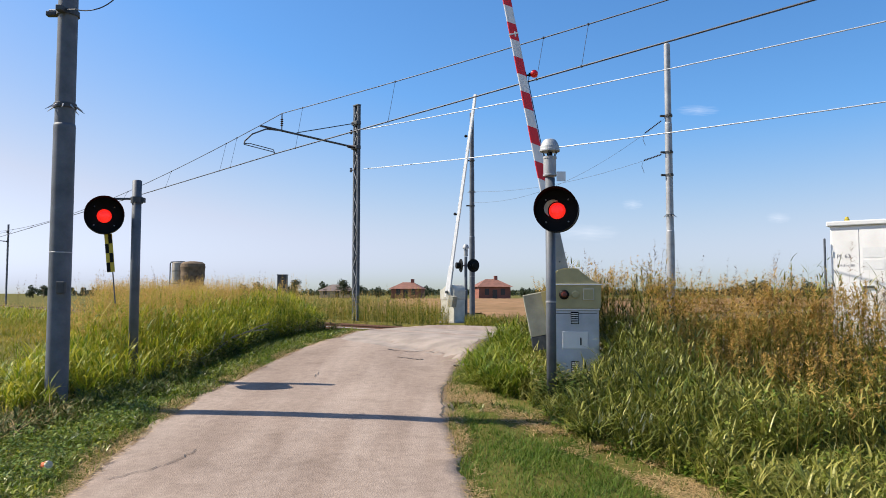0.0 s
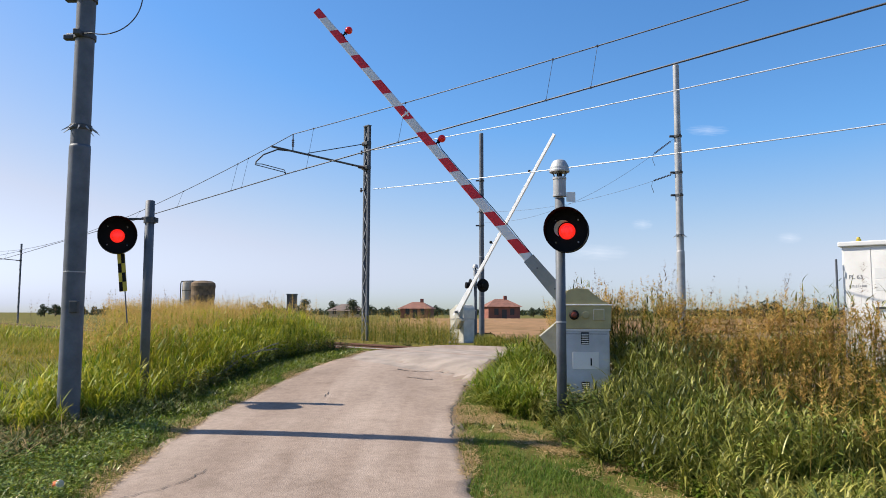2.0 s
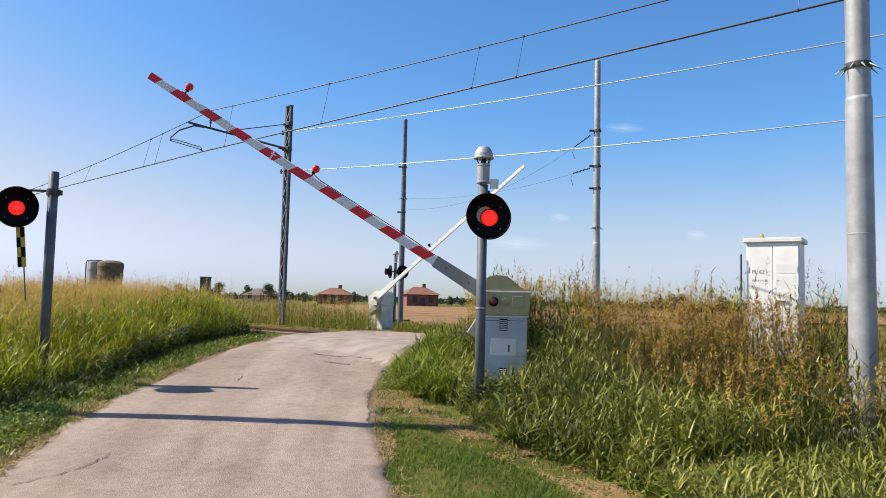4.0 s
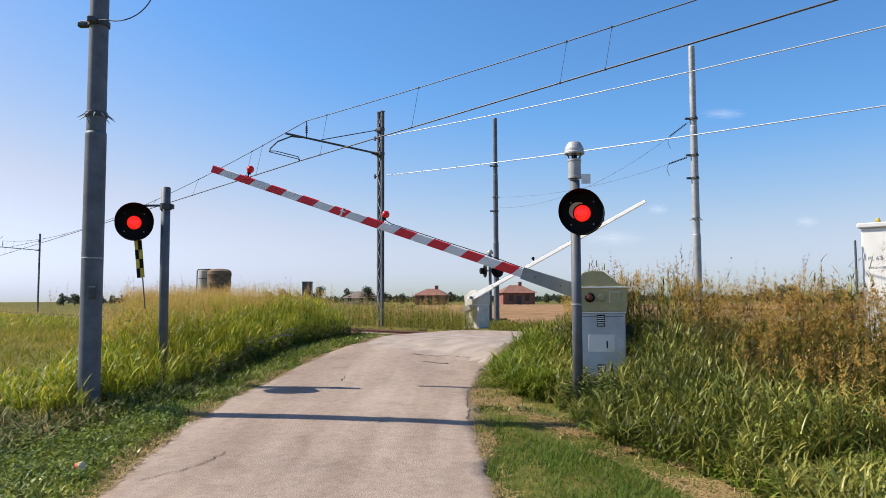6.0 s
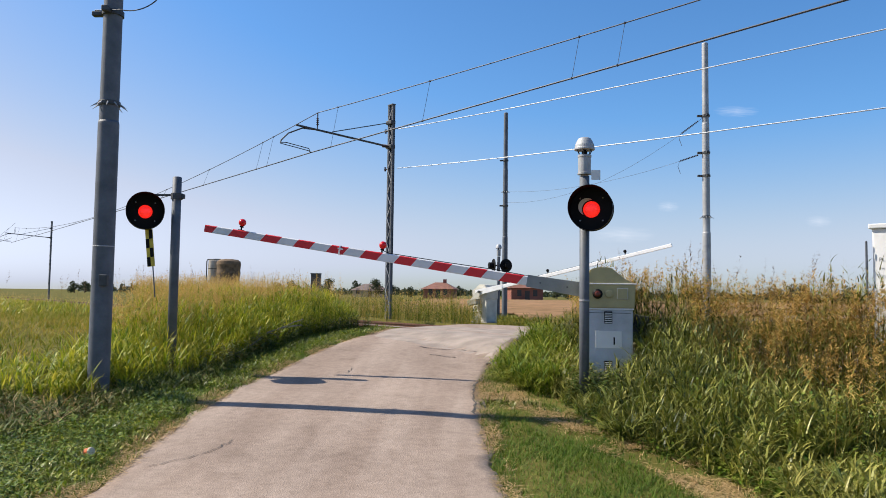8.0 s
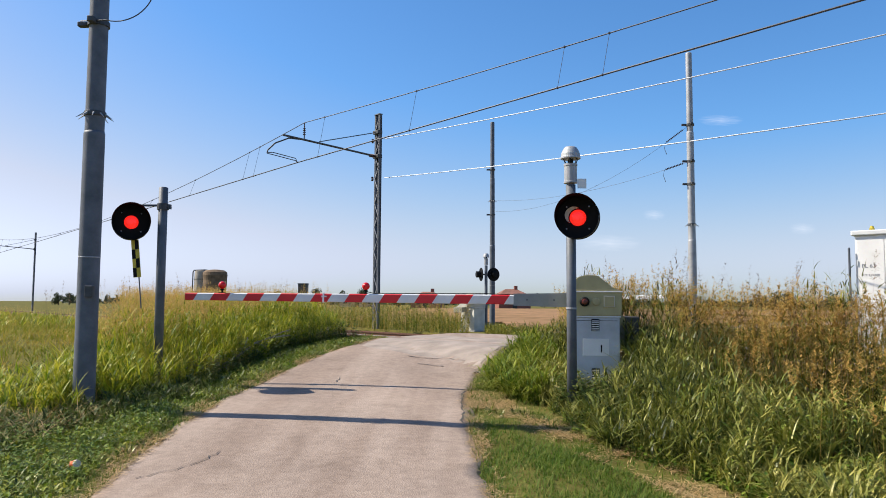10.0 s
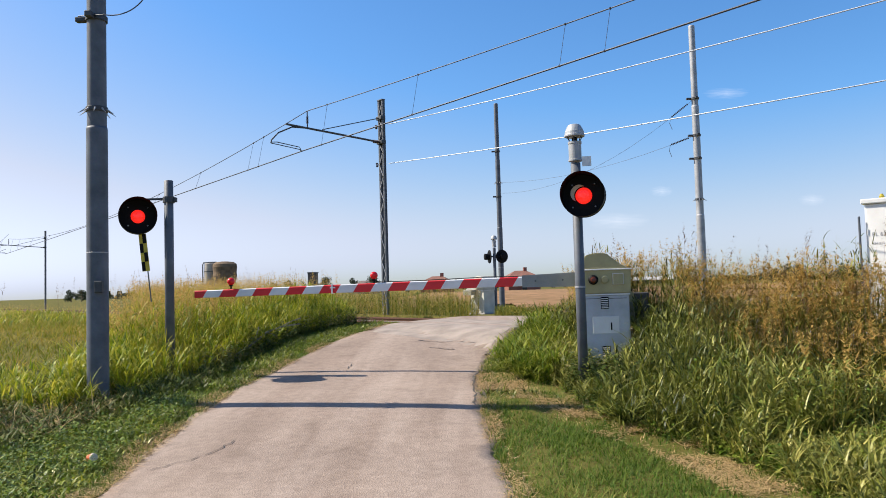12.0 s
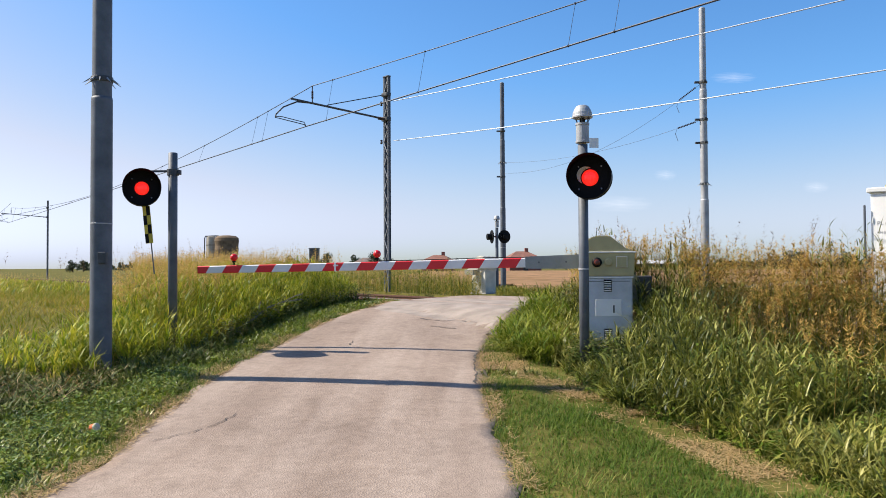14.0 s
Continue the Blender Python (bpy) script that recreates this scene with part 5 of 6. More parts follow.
def herbs(rng, x, y, tall, leaves, size):
    """Small broad-leaved weeds: pointed oval leaves scattered up a thin stem."""
    n = len(x)
    p = np.stack([x, y, height(x, y) - 0.02], 1)
    sets = [strips(p, level(rng, n), np.full(n, 0.97), tall, np.full(n, 0.005), np.full(n, 0.05), 2)]
    for i in range(leaves):
        q = (i + rng.uniform(0.2, 1.0, n)) / leaves
        o = level(rng, n)
        side = np.stack([-o[:, 1], o[:, 0], 0 * q], 1)
        b = p + o * (0.35 * size * (1.3 - q))[:, None]
        b[:, 2] += tall * q
        k = (size * rng.uniform(0.6, 1.3, n))[:, None]
        rise = rng.uniform(-0.35, 0.6, n)[:, None] * np.array([[0, 0, 1.0]])
        tip = b + (o + rise) * k
        mid = b + (o + rise + np.array([[0, 0, 0.12]])) * k * 0.45
        v = np.stack([b, mid - side * k * 0.28, tip, mid + side * k * 0.28], 1).reshape(-1, 3)
        uv = np.tile(np.array([[0.5, 0], [0, 0.5], [0.5, 1], [1, 0.5]]), (n, 1))
        j = (np.arange(n) * 4)[:, None]
        f = np.stack([j + np.array([0, 1, 2]), j + np.array([0, 2, 3])], 1).reshape(-1, 3)
        sets.append((v, f, uv))
    return sets


def panicles(rng, x, y, tall, k=22, size=0.30, wide=1.0):
    """Seed heads: a thin stem and short drooping branches with spikelets at its top."""
    n = len(x)
    z = height(x, y) - 0.02
    p = np.stack([x, y, z], 1)
    lean = level(rng, n) * rng.uniform(0.02, 0.2, n)[:, None]
    d = lean / np.linalg.norm(lean, axis=1)[:, None]
    up = np.sqrt(1 - np.sum(lean ** 2, 1))
    bend = rng.uniform(0, 0.12, n)
    sets = [strips(p, d, up, tall, np.full(n, 0.0035), bend, 4)]
    for i in range(k):
        q = 1 - size / tall * rng.uniform(0, 1, n)
        flat = tall * (np.sqrt(1 - up ** 2) * q + 0.25 * bend * q * q)
        b = p + d * flat[:, None]
        b[:, 2] += tall * (up * q - bend * q * q * 0.75)
        w = (1 - q) * tall / size
        sets.append(strips(b, level(rng, n), rng.uniform(0.15, 0.85, n), (0.03 + 0.11 * w) * rng.uniform(0.5, 1.3, n), wide * rng.uniform(0.004, 0.009, n), rng.uniform(0.2, 0.9, n), 2))
    return sets


def grow():
    rng = np.random.RandomState(42)
    # left bank
    def bank(a, c):
        return on_left(a, c) & clear_of_things(a, c) & (a > -0.44 * c - np.interp(c, [8, 10, 12], [1.3, 1.1, 0.5]))
    def by_edge(a, c, wide):
        return np.clip((np.interp(c, L_VERGE_Y, L_VERGE_X) - a) / wide, 0, 1)
    x, y = scatter(rng, 21000, -13, -2.2, 8.2, 26, bank)
    k = rng.uniform(0, 1, len(x)) < np.where(by_edge(x, y, 1.6) < 1, 1.0, 0.45)
    x, y = x[k], y[k]
    tall = (0.52 + 0.38 * by_edge(x, y, 0.7)) * (0.72 + 0.5 * clumped(rng, x, y)) * np.interp(y, [8, 9.5, 11.5], [0.5, 0.72, 1.0])
    stuff("tall_grass", reeds(rng, x, y, tall, 9, 0.30, 0.017), GRASS_TALL, "tall bright yellow-green grass on the roadside bank", "grass")
    x, y = scatter(rng, 420, -11, -2.2, 8.6, 20, bank)
    tall = (0.50 + 0.40 * by_edge(x, y, 0.6)) * rng.uniform(0.7, 1.15, len(x))
    stuff("grass_tussocks", tussocks(rng, x, y, rng.uniform(0.10, 0.25, len(x)), tall, 14, 5, 0.34, 0.018), GRASS_TALL, "arching yellow-green tussocks on the bank", "grass")
    # low meadow beyond the pole
    x, y = scatter(rng, 190000, -34, -3.5, 8.5, 42, lambda a, c: on_left(a, c) & (a < -0.42 * c - 0.3) & (a > -0.76 * c - 1))
    n = len(x)
    stuff("meadow_grass", [strips(np.stack([x, y, height(x, y) - 0.02], 1), level(rng, n), rng.uniform(0.6, 0.97, n), rng.uniform(0.12, 0.34, n), rng.uniform(0.010, 0.022, n), rng.uniform(0.1, 0.7, n), 2)], MEADOW, "low olive-green meadow grass", "grass")
    x, y = scatter(rng, 11500, -14, -2.6, 10.5, 26, lambda a, c: bank(a, c) & (a < np.interp(c, L_VERGE_Y, L_VERGE_X) - 0.6))
    stuff("seed_heads", panicles(rng, x, y, rng.uniform(0.95, 1.36, len(x)), 20, 0.34, 1.5), SEED, "russet seed heads over the tall grass", "grass")
    # far left field
    x, y = scatter(rng, 26000, -60, -2.6, 22, 70, lambda a, c: (across_track(a, c) < TRACK - 1.7) & (a > -0.72 * c - 1))
    stuff("field_grass", [strips(np.stack([x, y, height(x, y)], 1), level(rng, len(x)), rng.uniform(0.7, 0.98, len(x)), rng.uniform(0.4, 0.8, len(x)) * np.where(x < -0.45 * y, 0.65, 1.0), rng.uniform(0.02, 0.05, len(x)), rng.uniform(0.1, 0.6, len(x)), 3)], GRASS_TALL, "unmown field grass", "grass")
    x, y = scatter(rng, 9000, -60, -2.6, 20, 70, lambda a, c: (across_track(a, c) < TRACK - 1.7) & (a > -0.72 * c - 1))
    stuff("seed_heads", panicles(rng, x, y, rng.uniform(0.65, 1.0, len(x)) * np.where(x < -0.45 * y, 0.7, 1.0), 10, 0.3), SEED, "russet seed heads over the field", "grass")
    # right bank
    def right_bank(a, c):
        return on_right(a, c) & clear_of_things(a, c)
    def right_edge(a, c, wide):
        return np.clip((a - np.interp(c, R_VERGE_Y, R_VERGE_X)) / wide, 0, 1)
    def low_spots(a, c):
        """Lower growth between the road and the machine, and before the machine's door."""
        return np.where((a < 1.7) & (c > 8.4), 0.5, 1.0) * np.where((a > 1.45) & (a < 2.25) & (c > 8.2) & (c < 10), 0.62, 1.0) * np.where((a > 2.3) & (c < 6.2), 0.5, 1.0)
    x, y = scatter(rng, 15500, 0.3, 9.5, 4.5, 15.5, right_bank)
    k = rng.uniform(0, 1, len(x)) < np.where(right_edge(x, y, 2.0) < 1, 1.0, 0.85)
    x, y = x[k], y[k]
    tall = (0.34 + 0.58 * right_edge(x, y, 0.8)) * (0.50 + 0.75 * np.clip(clumped(rng, x, y, 1.3), 0, 1)) * rng.uniform(0.8, 1.12, len(x)) * low_spots(x, y) * (1 + 0.12 * np.clip((across_track(x, y) - 6.5) / 1.5, 0, 1))
    stuff("reed_grass", reeds(rng, x, y, tall, 11, 0.23, 0.015), REED, "rank broad-leaved green grass beside the barrier", "grass")
    x, y = scatter(rng, 190, 1.0, 6.0, 5.0, 11.0, right_bank)
    tall = (0.30 + 0.50 * right_edge(x, y, 0.8)) * rng.uniform(0.6, 1.2, len(x)) * low_spots(x, y)
    stuff("grass_tussocks", tussocks(rng, x, y, rng.uniform(0.06, 0.16, len(x)), tall, 12, 6, 0.40, 0.022), GRASS_RIGHT, "arching green tussocks of rank grass", "grass")
    x, y = scatter(rng, 4600, 0.9, 5.5, 5.0, 11.0, lambda a, c: right_bank(a, c) & (right_edge(a, c, 1.4) < 1))
    tall = (0.15 + 0.55 * right_edge(x, y, 1.0)) * rng.uniform(0.5, 1.1, len(x)) * low_spots(x, y)
    stuff("leafy_weeds", herbs(rng, x, y, tall, 14, 0.055), HERB, "small-leaved green weeds in the front of the bank", "weeds")
    def upper(a, c):
        return on_right(a, c) & clear_of_things(a, c) & (across_track(a, c) > 6.0) & ~((a < 2.75) & (c < 10.6)) & (a > np.interp(c, R_VERGE_Y, R_VERGE_X) + 0.5)
    x, y = scatter(rng, 14500, 1.6, 9, 5.5, 14, upper)
    k = rng.uniform(0, 1, len(x)) < np.clip((across_track(x, y) - 7.1) / 1.3 + 0.3 * (clumped(rng, x, y, 0.9) - 0.5), 0.05, 1)
    x, y = x[k], y[k]
    stuff("seed_heads", panicles(rng, x, y, rng.uniform(0.84, 1.08, len(x)) + 0.10 * np.clip((across_track(x, y) - 7.6) / 0.8, 0, 1) + np.where(rng.uniform(0, 1, len(x)) < 0.08, 0.2, 0) - 0.14 * np.clip((x - 3.8) / 1.2, 0, 1), 22, 0.25, 2.0), SEED, "russet seed heads over the rank grass", "grass")
    x, y = scatter(rng, 3600, 1.6, 8, 5.5, 13.5, upper)
    k = rng.uniform(0, 1, len(x)) < np.clip((across_track(x, y) - 7.0) / 1.6 + 0.3 * (clumped(rng, x, y, 0.9) - 0.5), 0.04, 1)
    x, y = x[k], y[k]
    tall = rng.uniform(0.66, 1.02, len(x)) - 0.14 * np.clip((x - 3.8) / 1.2, 0, 1) + 0.14 * rng.uniform(0, 1, len(x)) * clumped(rng, x, y, 0.8)
    stuff("russet_grass", leafy(rng, x, y, tall, 11, 0.19, 0.011), RUSSET, "ripening russet grass on the upper bank", "grass")
    x, y = scatter(rng, 3600, -15, -2.8, 11.5, 24, lambda a, c: bank(a, c) & (a < np.interp(c, L_VERGE_Y, L_VERGE_X) - 1.3))
    stuff("russet_grass", leafy(rng, x, y, rng.uniform(0.75, 1.1, len(x)), 10, 0.18, 0.011), RUSSET, "ripening russet grass behind the bank", "grass")
    # sunlit tussocks between the road edge and the machine
    x, y = scatter(rng, 150, 0.35, 1.35, 9.6, 13.2, lambda a, c: on_right(a, c) & clear_of_things(a, c))
    stuff("grass_tussocks", tussocks(rng, x, y, rng.uniform(0.10, 0.22, len(x)), rng.uniform(0.3, 0.55, len(x)), 18, 6, 0.34, 0.020), GRASS_LUSH, "bright green tussocks at the road edge by the barrier", "grass")
    # dry blades among the green
    x, y = scatter(rng, 2200, 2.6, 10, 8.0, 15.5, lambda a, c: on_right(a, c) & clear_of_things(a, c) & (a > np.interp(c, R_VERGE_Y, R_VERGE_X) + 1.4))
    n = len(x)
    stuff("dry_blades", [strips(np.stack([x, y, height(x, y) + 0.3], 1), level(rng, n), rng.uniform(0.75, 0.98, n), rng.uniform(0.35, 0.75, n), rng.uniform(0.008, 0.016, n), rng.uniform(0.1, 0.6, n), 3)], GRASS_DRY, "dry tan blades among the rank grass", "grass")
    x, y = scatter(rng, 1500, -6.6, -4.2, 7.2, 9.3, lambda a, c: clear_of_things(a, c))
    n = len(x)
    stuff("dry_blades", [strips(np.stack([x, y, height(x, y) + 0.05], 1), level(rng, n), rng.uniform(0.2, 0.8, n), rng.uniform(0.2, 0.5, n), rng.uniform(0.006, 0.013, n), rng.uniform(0.2, 0.8, n), 3)], GRASS_DRY, "dead grey-brown stalks around the pole foot", "grass")
    # beyond the track
    x, y = scatter(rng, 20000, -14, 22, 12, 36, lambda a, c: beyond(a, c) & (across_track(a, c) < 25) & ((a < 0.2) | (a > 0.12 * c)) & (np.abs(a) < 0.75 * c + 1))
    tall = np.where(x < -0.6, 1.0, np.where(x < 0.3, 0.80, 0.6)) * (0.7 + 0.6 * clumped(rng, x, y))
    stuff("lineside_grass", leafy(rng, x, y, tall * rng.uniform(0.6, 1.1, len(x)), 6, 0.24, 0.018), LINESIDE, "green lineside grass beyond the rails", "grass")
    x, y = scatter(rng, 5200, 0, 24, 12, 40, lambda a, c: beyond(a, c) & (across_track(a, c) < 27) & (a > 0.13 * c) & (np.abs(a) < 0.75 * c + 1))
    stuff("seed_heads", panicles(rng, x, y, rng.uniform(0.75, 1.25, len(x)), 16, 0.30), SEED, "russet seed heads beyond the rails", "grass")
    # tall loose stalks against the sky
    x, y = scatter(rng, 520, 1.9, 8, 6.5, 13.5, lambda a, c: upper(a, c) & (across_track(a, c) > 7.8))
    x, y = np.append(x, rng.uniform(-11, -4.5, 70)), np.append(y, rng.uniform(16, 24, 70))
    stuff("seed_stalks", panicles(rng, x, y, np.where(x > 0, rng.uniform(1.05, 1.62, len(x)), rng.uniform(1.1, 1.6, len(x))), 30, 0.38, 1.4), STALK, "loose tall seed stalks above the grass", "grass")
    x, y = scatter(rng, 3000, -14, 0.2, 17, 34, lambda a, c: beyond(a, c) & (across_track(a, c) < 24))
    stuff("seed_heads", panicles(rng, x, y, rng.uniform(0.8, 1.15, len(x)), 14, 0.30), SEED, "russet seed heads along the far side of the rails", "grass")
    x, y = scatter(rng, 5200, 0.6, 5, 15.5, 28, lambda a, c: beyond(a, c) & (a > 0.03 * c) & (a < 0.16 * c))
    stuff("lineside_weeds", leafy(rng, x, y, rng.uniform(0.2, 0.5, len(x)), 4, 0.26, 0.018), LINESIDE, "low weeds at the field edge beyond the rails", "weeds")
    # rough tufts in the verges
    x, y = scatter(rng, 2600, -5.6, 2.6, 4.8, 16.5, lambda a, c: ~inside_road(a, c, 0.08) & clear_of_things(a, c) & (a > np.interp(c, L_VERGE_Y, L_VERGE_X) - 0.3) & (a < np.interp(c, R_VERGE_Y, R_VERGE_X) + 0.2))
    k = clumped(rng, x, y, 1.6) > np.where(x < 0, 0.35, np.where(y < 8.3, 9.0, 0.62))
    x, y = x[k], y[k]
    stuff("verge_tufts", tussocks(rng, x, y, rng.uniform(0.05, 0.14, len(x)), rng.uniform(0.06, 0.14, len(x)), 7, 4, 0.12, 0.014), GRASS_RIGHT, "rough dark tufts in the verge", "grass")
    # lush weeds along the foot of the left bank
    x, y = scatter(rng, 9000, -5.4, -1.8, 5.0, 17, lambda a, c: ~inside_road(a, c, 0.12) & clear_of_things(a, c) & (a > np.interp(c, L_VERGE_Y, L_VERGE_X) - 0.35) & (a < -1.2))
    k = clumped(rng, x, y, 1.4) > rng.uniform(0.15, 0.6, len(x))
    x, y = x[k], y[k]
    stuff("verge_weeds", leafy(rng, x, y, rng.uniform(0.05, 0.15, len(x)), 5, 0.10, 0.020), GRASS_LUSH, "lush low green weeds along the road edge", "weeds")
    # mown verges
    def verge(a, c):
        l, r = np.interp(c, L_VERGE_Y, L_VERGE_X), np.interp(c, R_VERGE_Y, R_VERGE_X)
        road = inside_road(a, c, -0.02)
        return ~road & (((a < 0) & (a > l - 0.4)) | ((a > 0) & (a < r + 0.5))) & clear_of_things(a, c)
    x, y = scatter(rng, 620000, -6.5, 3.4, 4.2, 17, verge)
    c = clumped(rng, x, y, 2.3)
    k = rng.uniform(0, 1, len(x)) < np.clip(1.9 * c + 0.1, 0.2, 1)
    dry = (x > 0) & (((x < 1.3) & (y > 8.6) & (y < 10.4)) | (np.abs(x - np.interp(y, R_VERGE_Y, R_VERGE_X) + 0.22) < 0.24) & (y < 8.7))
    dry &= clumped(rng, x, y, 1.7) > 0.38
    worn = (x > 0) & (y < 8.4) & (clumped(rng, x, y, 0.8) < 0.36)
    k &= ~((dry | worn) & (rng.uniform(0, 1, len(x)) < np.where(dry, 0.85, 0.45)))
    x, y = x[k], y[k]
    n = len(x)
    stuff("verge_grass", [strips(np.stack([x, y, height(x, y) - 0.015], 1), level(rng, n), rng.uniform(0.5, 0.98, n), rng.uniform(0.05, 0.14, n), rng.uniform(0.005, 0.010, n), rng.uniform(0.1, 0.7, n), 2)], GRASS_SHORT, "short green mown verge grass", "grass")
    # straw along the asphalt and in bare patches
    def bare(a, c):
        l = np.interp(c, [p[1] for p in LEFT_EDGE], [p[0] for p in LEFT_EDGE])
        r = np.interp(c, [p[1] for p in RIGHT_EDGE], [p[0] for p in RIGHT_EDGE])
        rv = np.interp(c, R_VERGE_Y, R_VERGE_X)
        return (((a > l - 0.24) & (a < l + 0.06)) | (np.abs(a - r - 0.05) < 0.09) | ((a > r) & (a < 1.3) & (c > 8.6) & (c < 10.4)) | ((a > 0) & (np.abs(a - rv + 0.14) < 0.34) & (c < 8.6)))
    x, y = scatter(rng, 380000, -4, 3.2, 4.2, 16.5, bare)
    c = clumped(rng, x, y, 1.9)
    k = rng.uniform(0, 1, len(x)) < np.clip(4.0 * c - 1.3, 0.03, 1)
    x, y = x[k], y[k]
    n = len(x)
    stuff("dry_straw", [strips(np.stack([x, y, height(x, y) + rng.uniform(0.0, 0.03, n)], 1), level(rng, n), rng.uniform(0.0, 0.35, n), rng.uniform(0.04, 0.15, n), rng.uniform(0.004, 0.008, n), rng.uniform(0.0, 0.3, n), 2)], GRASS_DRY, "dry cut straw lying along the road edge", "straw")
    # dark weeds at the signal post; along the left bank's foot their colour deepens its shade
    x, y = scatter(rng, 900, 1.15, 2.4, 8.1, 9.5, clear_of_things)
    k = (x - 1.3) > (8.7 - y) * 0.6
    x, y = x[k], y[k]
    stuff("leafy_weeds", herbs(rng, x, y, rng.uniform(0.15, 0.5, len(x)), 15, 0.06), WEED, "dark leafy weeds at the foot of the signal post", "weeds")
    x, y = scatter(rng, 3600, -5.0, -2.0, 10.3, 17, lambda a, c: (np.abs(a - np.interp(c, L_VERGE_Y, L_VERGE_X) - 0.02) < 0.2) & clear_of_things(a, c) & ~inside_road(a, c, 0.3))
    stuff("leafy_weeds", herbs(rng, x, y, rng.uniform(0.12, 0.42, len(x)), 12, 0.06), WEED, "dark leafy weeds that deepen the shade along the bank foot", "weeds")
    # low weeds at the near left
    def near_left(a, c):
        return (a < np.interp(c, L_VERGE_Y, L_VERGE_X) + 0.5) & clear_of_things(a, c)
    x, y = scatter(rng, 5500, -8.5, -3.4, 5.2, 10.5, near_left)
    stuff("low_weeds", leafy(rng, x, y, np.where(x < -4.9, 0.34, 0.22) * (0.45 + 1.0 * np.clip(clumped(rng, x, y, 1.5), 0, 1)), 5, 0.22, 0.020), WEED, "low dark green weeds around the pole foot", "weeds")
    x, y = scatter(rng, 5200, -8.0, -3.2, 4.6, 10.0, lambda a, c: (a > -5.2) & (near_left(a, c) | ((a < -3.2) & ~inside_road(a, c, 0.15) & (c < 9))))
    k = clumped(rng, x, y, 1.2) > rng.uniform(0.1, 0.6, len(x))
    x, y = x[k], y[k]
    stuff("leafy_weeds", herbs(rng, x, y, rng.uniform(0.06, 0.20, len(x)), 9, 0.042), HERB, "low clover-like weeds in the near verge", "weeds")
    x, y = scatter(rng, 700, -7.0, -4.0, 8.3, 10.2, lambda a, c: near_left(a, c) & (a < np.interp(c, L_VERGE_Y, L_VERGE_X) - 0.1))
    stuff("reed_grass", reeds(rng, x, y, rng.uniform(0.2, 0.55, len(x)) * (0.6 + 0.6 * clumped(rng, x, y, 1.5)), 7, 0.28, 0.020), GRASS_TALL, "sunlit broad grass leaves around the pole", "grass")


grow()


# ---- dead branch ----
def dead_branch():
    t = thing("dead_branch", Matrix(), "bare grey dead branch lying in the bank grass", "branch")
    def on(x, y, z):
        return Vector((x, y, float(height(x, y)) + z))
    main = [on(-3.95, 11.9, 0.06), on(-3.8, 12.5, 0.16), on(-3.72, 13.1, 0.27), on(-3.6, 13.7, 0.30), on(-3.42, 14.4, 0.27)]
    part("limb", tube(main, 0.016, 6), DEADWOOD, t)
    for a, c in ((main[1], on(-3.75, 12.75, 0.42)), (main[2], on(-3.55, 13.3, 0.12)), (main[3], on(-3.3, 14.0, 0.42)), (main[0], on(-3.7, 11.6, 0.03))):
        part("twig", tube([a, (a + c) / 2 + Vector((0.03, 0, 0.03)), c], 0.008, 5), DEADWOOD, t)


dead_branch()


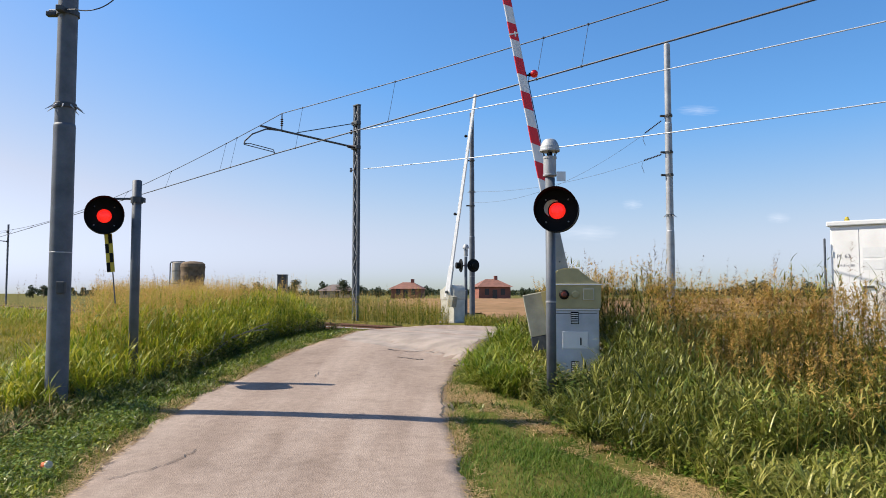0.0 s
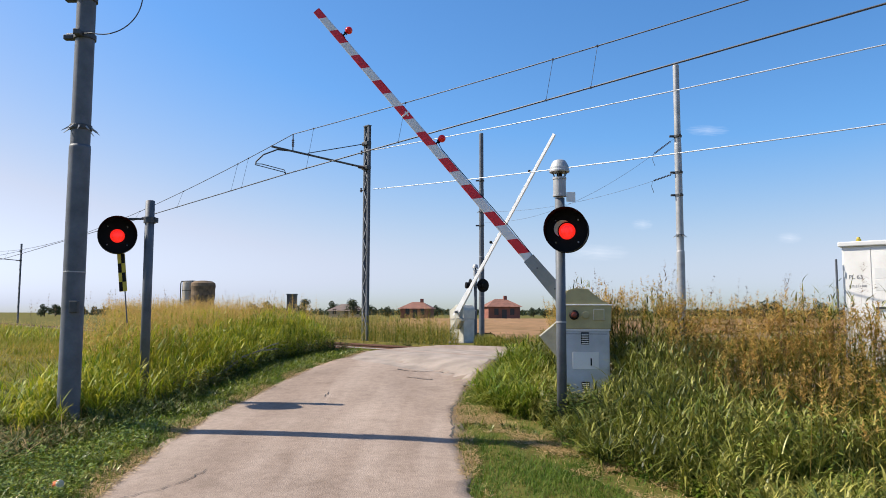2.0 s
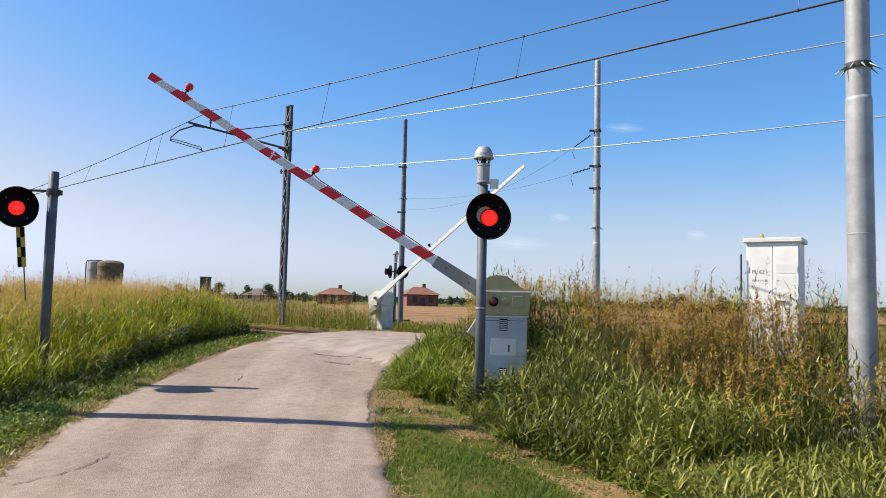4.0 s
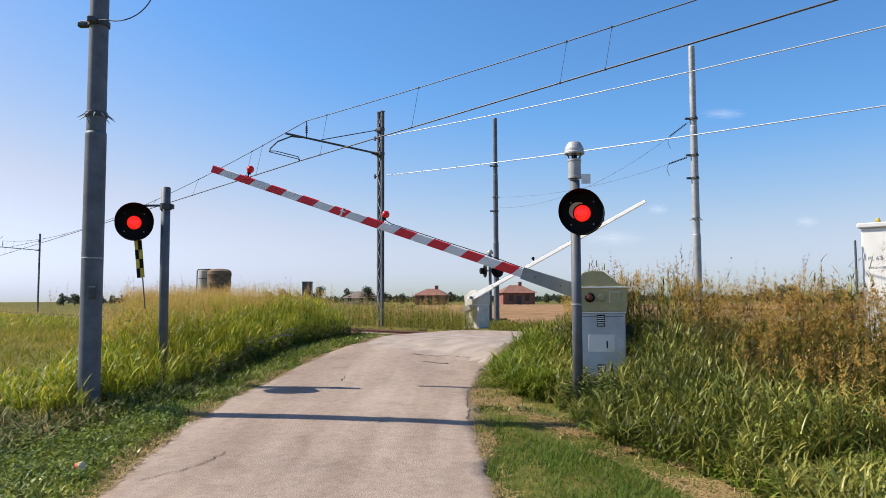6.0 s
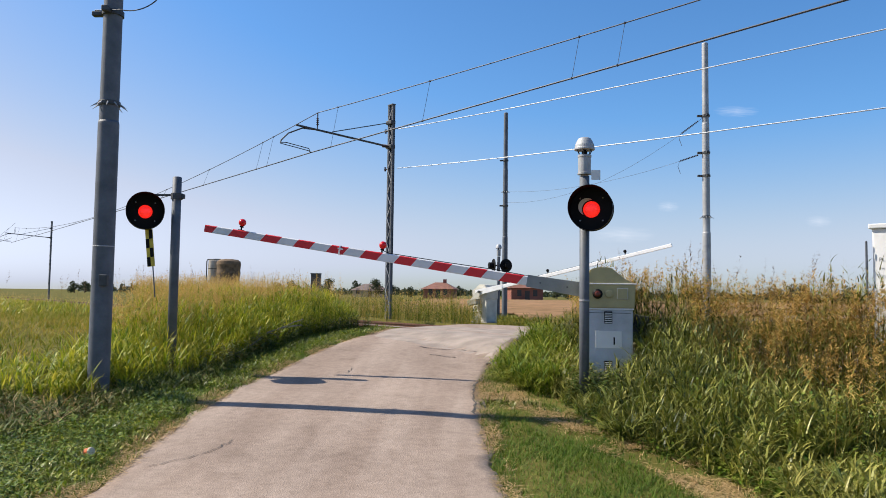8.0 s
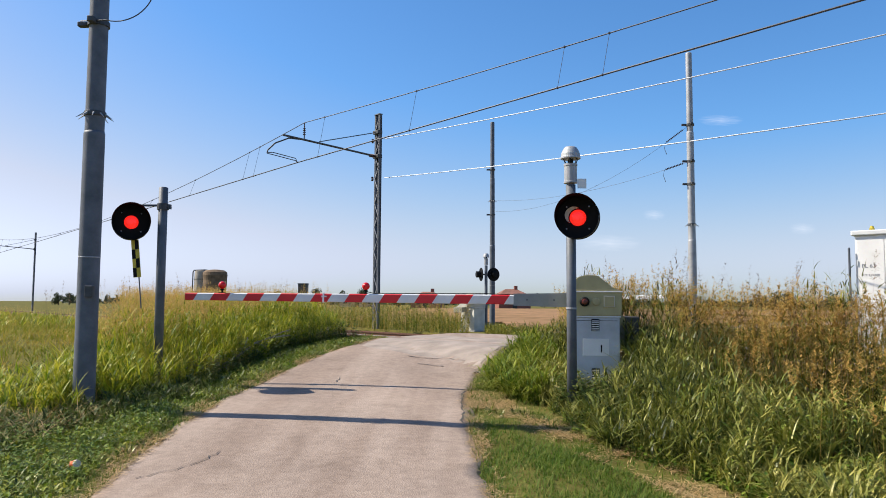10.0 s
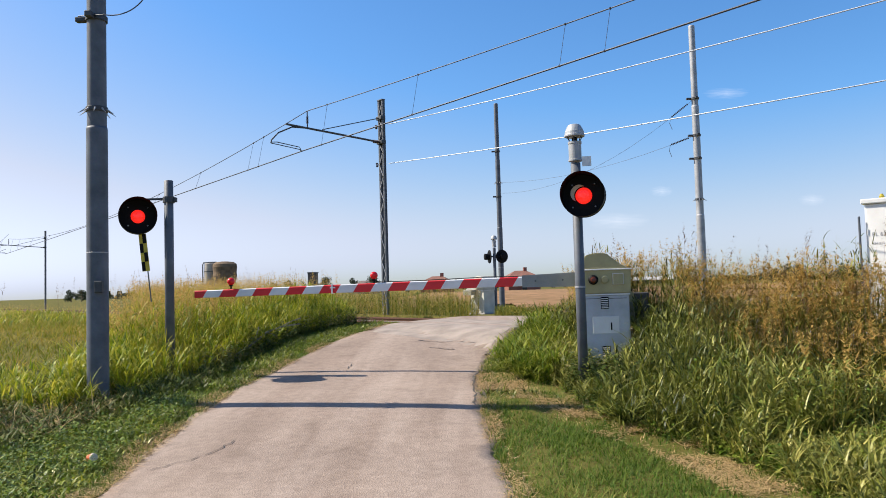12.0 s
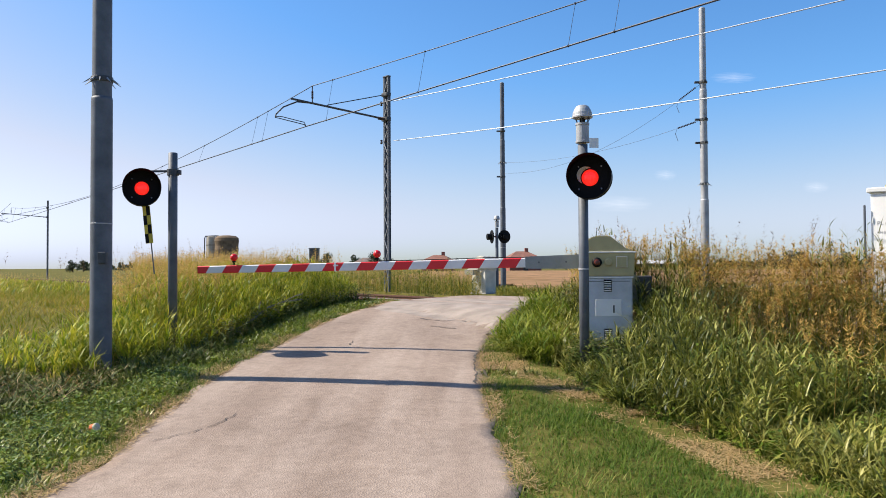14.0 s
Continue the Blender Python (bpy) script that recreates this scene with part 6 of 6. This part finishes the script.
# ---- loose ballast ----
def loose_stones():
    rng = np.random.RandomState(8)
    bm = bmesh.new()
    bmesh.ops.create_icosphere(bm, subdivisions=1, radius=1)
    bv = np.array([v.co[:] for v in bm.verts])
    bf = np.array([[v.index for v in f.verts] for f in bm.faces])
    bm.free()
    s = np.concatenate([rng.uniform(8.3, 13.2, 5500), rng.uniform(7.9, 9.2, 900)])
    k = rng.uniform(-9, 14, len(s))
    x, y = NX * s + TX * k, NY * s + TY * k
    keep = ~inside_road(x, y, 0.1) & ((x > 2.2) | (np.abs(s - TRACK) < 1.8)) & (np.abs(s - TRACK + 0.75) > 0.06) & (np.abs(s - TRACK - 0.75) > 0.06)
    x, y, s = x[keep], y[keep], s[keep]
    n = len(x)
    base = np.where(np.abs(s - TRACK) < 2.0, np.interp(np.abs(s - TRACK), [1.45, 2.0], [0.67, 0.51]), height(x, y))
    r = rng.uniform(0.018, 0.045, (n, 1, 1))
    v = bv[None] * r * rng.uniform(0.6, 1.2, (n, 1, 3)) * rng.uniform(0.8, 1.15, (n, len(bv), 1))
    v += np.stack([x, y, base + 0.012], 1)[:, None]
    f = bf[None] + (np.arange(n) * len(bv))[:, None, None]
    tagged(raw_mesh("ballast_stones", v.reshape(-1, 3), f.reshape(-1, 3), GRAVEL), "loose grey ballast stones beside the rails", "gravel", kind="stuff")


loose_stones()


# ---- litter ----
cup = thing("litter_carton", pose(-3.42, 6.4, float(height(-3.42, 6.4)) + 0.05, 75, 10, 60), "crumpled white and orange drink carton in the verge", "litter")
cup.scale = (0.8, 0.8, 0.8)
part("carton", turned([(0.035, 0), (0.04, 0.03), (0.045, 0.09), (0.042, 0.11)], 12), PAPER, cup)
part("printed_band", turned([(0.0405, 0.015), (0.0425, 0.016), (0.0465, 0.085), (0.044, 0.086)], 12), ORANGE, cup)


# ---- motion ----
NEAR = [(0.0, 79.3), (0.5, 72.0), (1.0, 65.1), (1.5, 57.2), (2.0, 50.1), (2.5, 44.1), (2.7, 42.0), (3.4, 36.2), (4.1, 31.1), (4.8, 26.5), (5.5, 22.2), (6.5, 16.4), (7.5, 11.2), (8.0, 8.75), (8.6, 5.6), (9.2, 2.8), (9.8, 0.8), (10.3, -0.2), (11.0, -0.4), (12.5, -0.7), (14.0, -0.9)]
FAR = [(0.0, 80.5), (0.5, 74.1), (1.0, 69.0), (1.5, 63.1), (2.0, 56.8), (2.5, 51.5), (2.7, 48.5), (3.4, 42.7), (4.1, 37.3), (4.8, 32.4), (5.5, 27.9), (6.5, 21.0), (7.5, 14.4), (8.0, 12.0), (8.6, 8.8), (9.2, 5.1), (9.8, 2.0), (10.3, 0.4), (11.0, 0.0), (14.0, 0.0)]


def motions():
    walk(near_boom, [(t, pose(0, 0, near_px, 0, -a, 0)) for t, a in NEAR])
    walk(far_boom, [(t, pose(0, 0, far_px, 0, -a, 0)) for t, a in FAR])


motions()
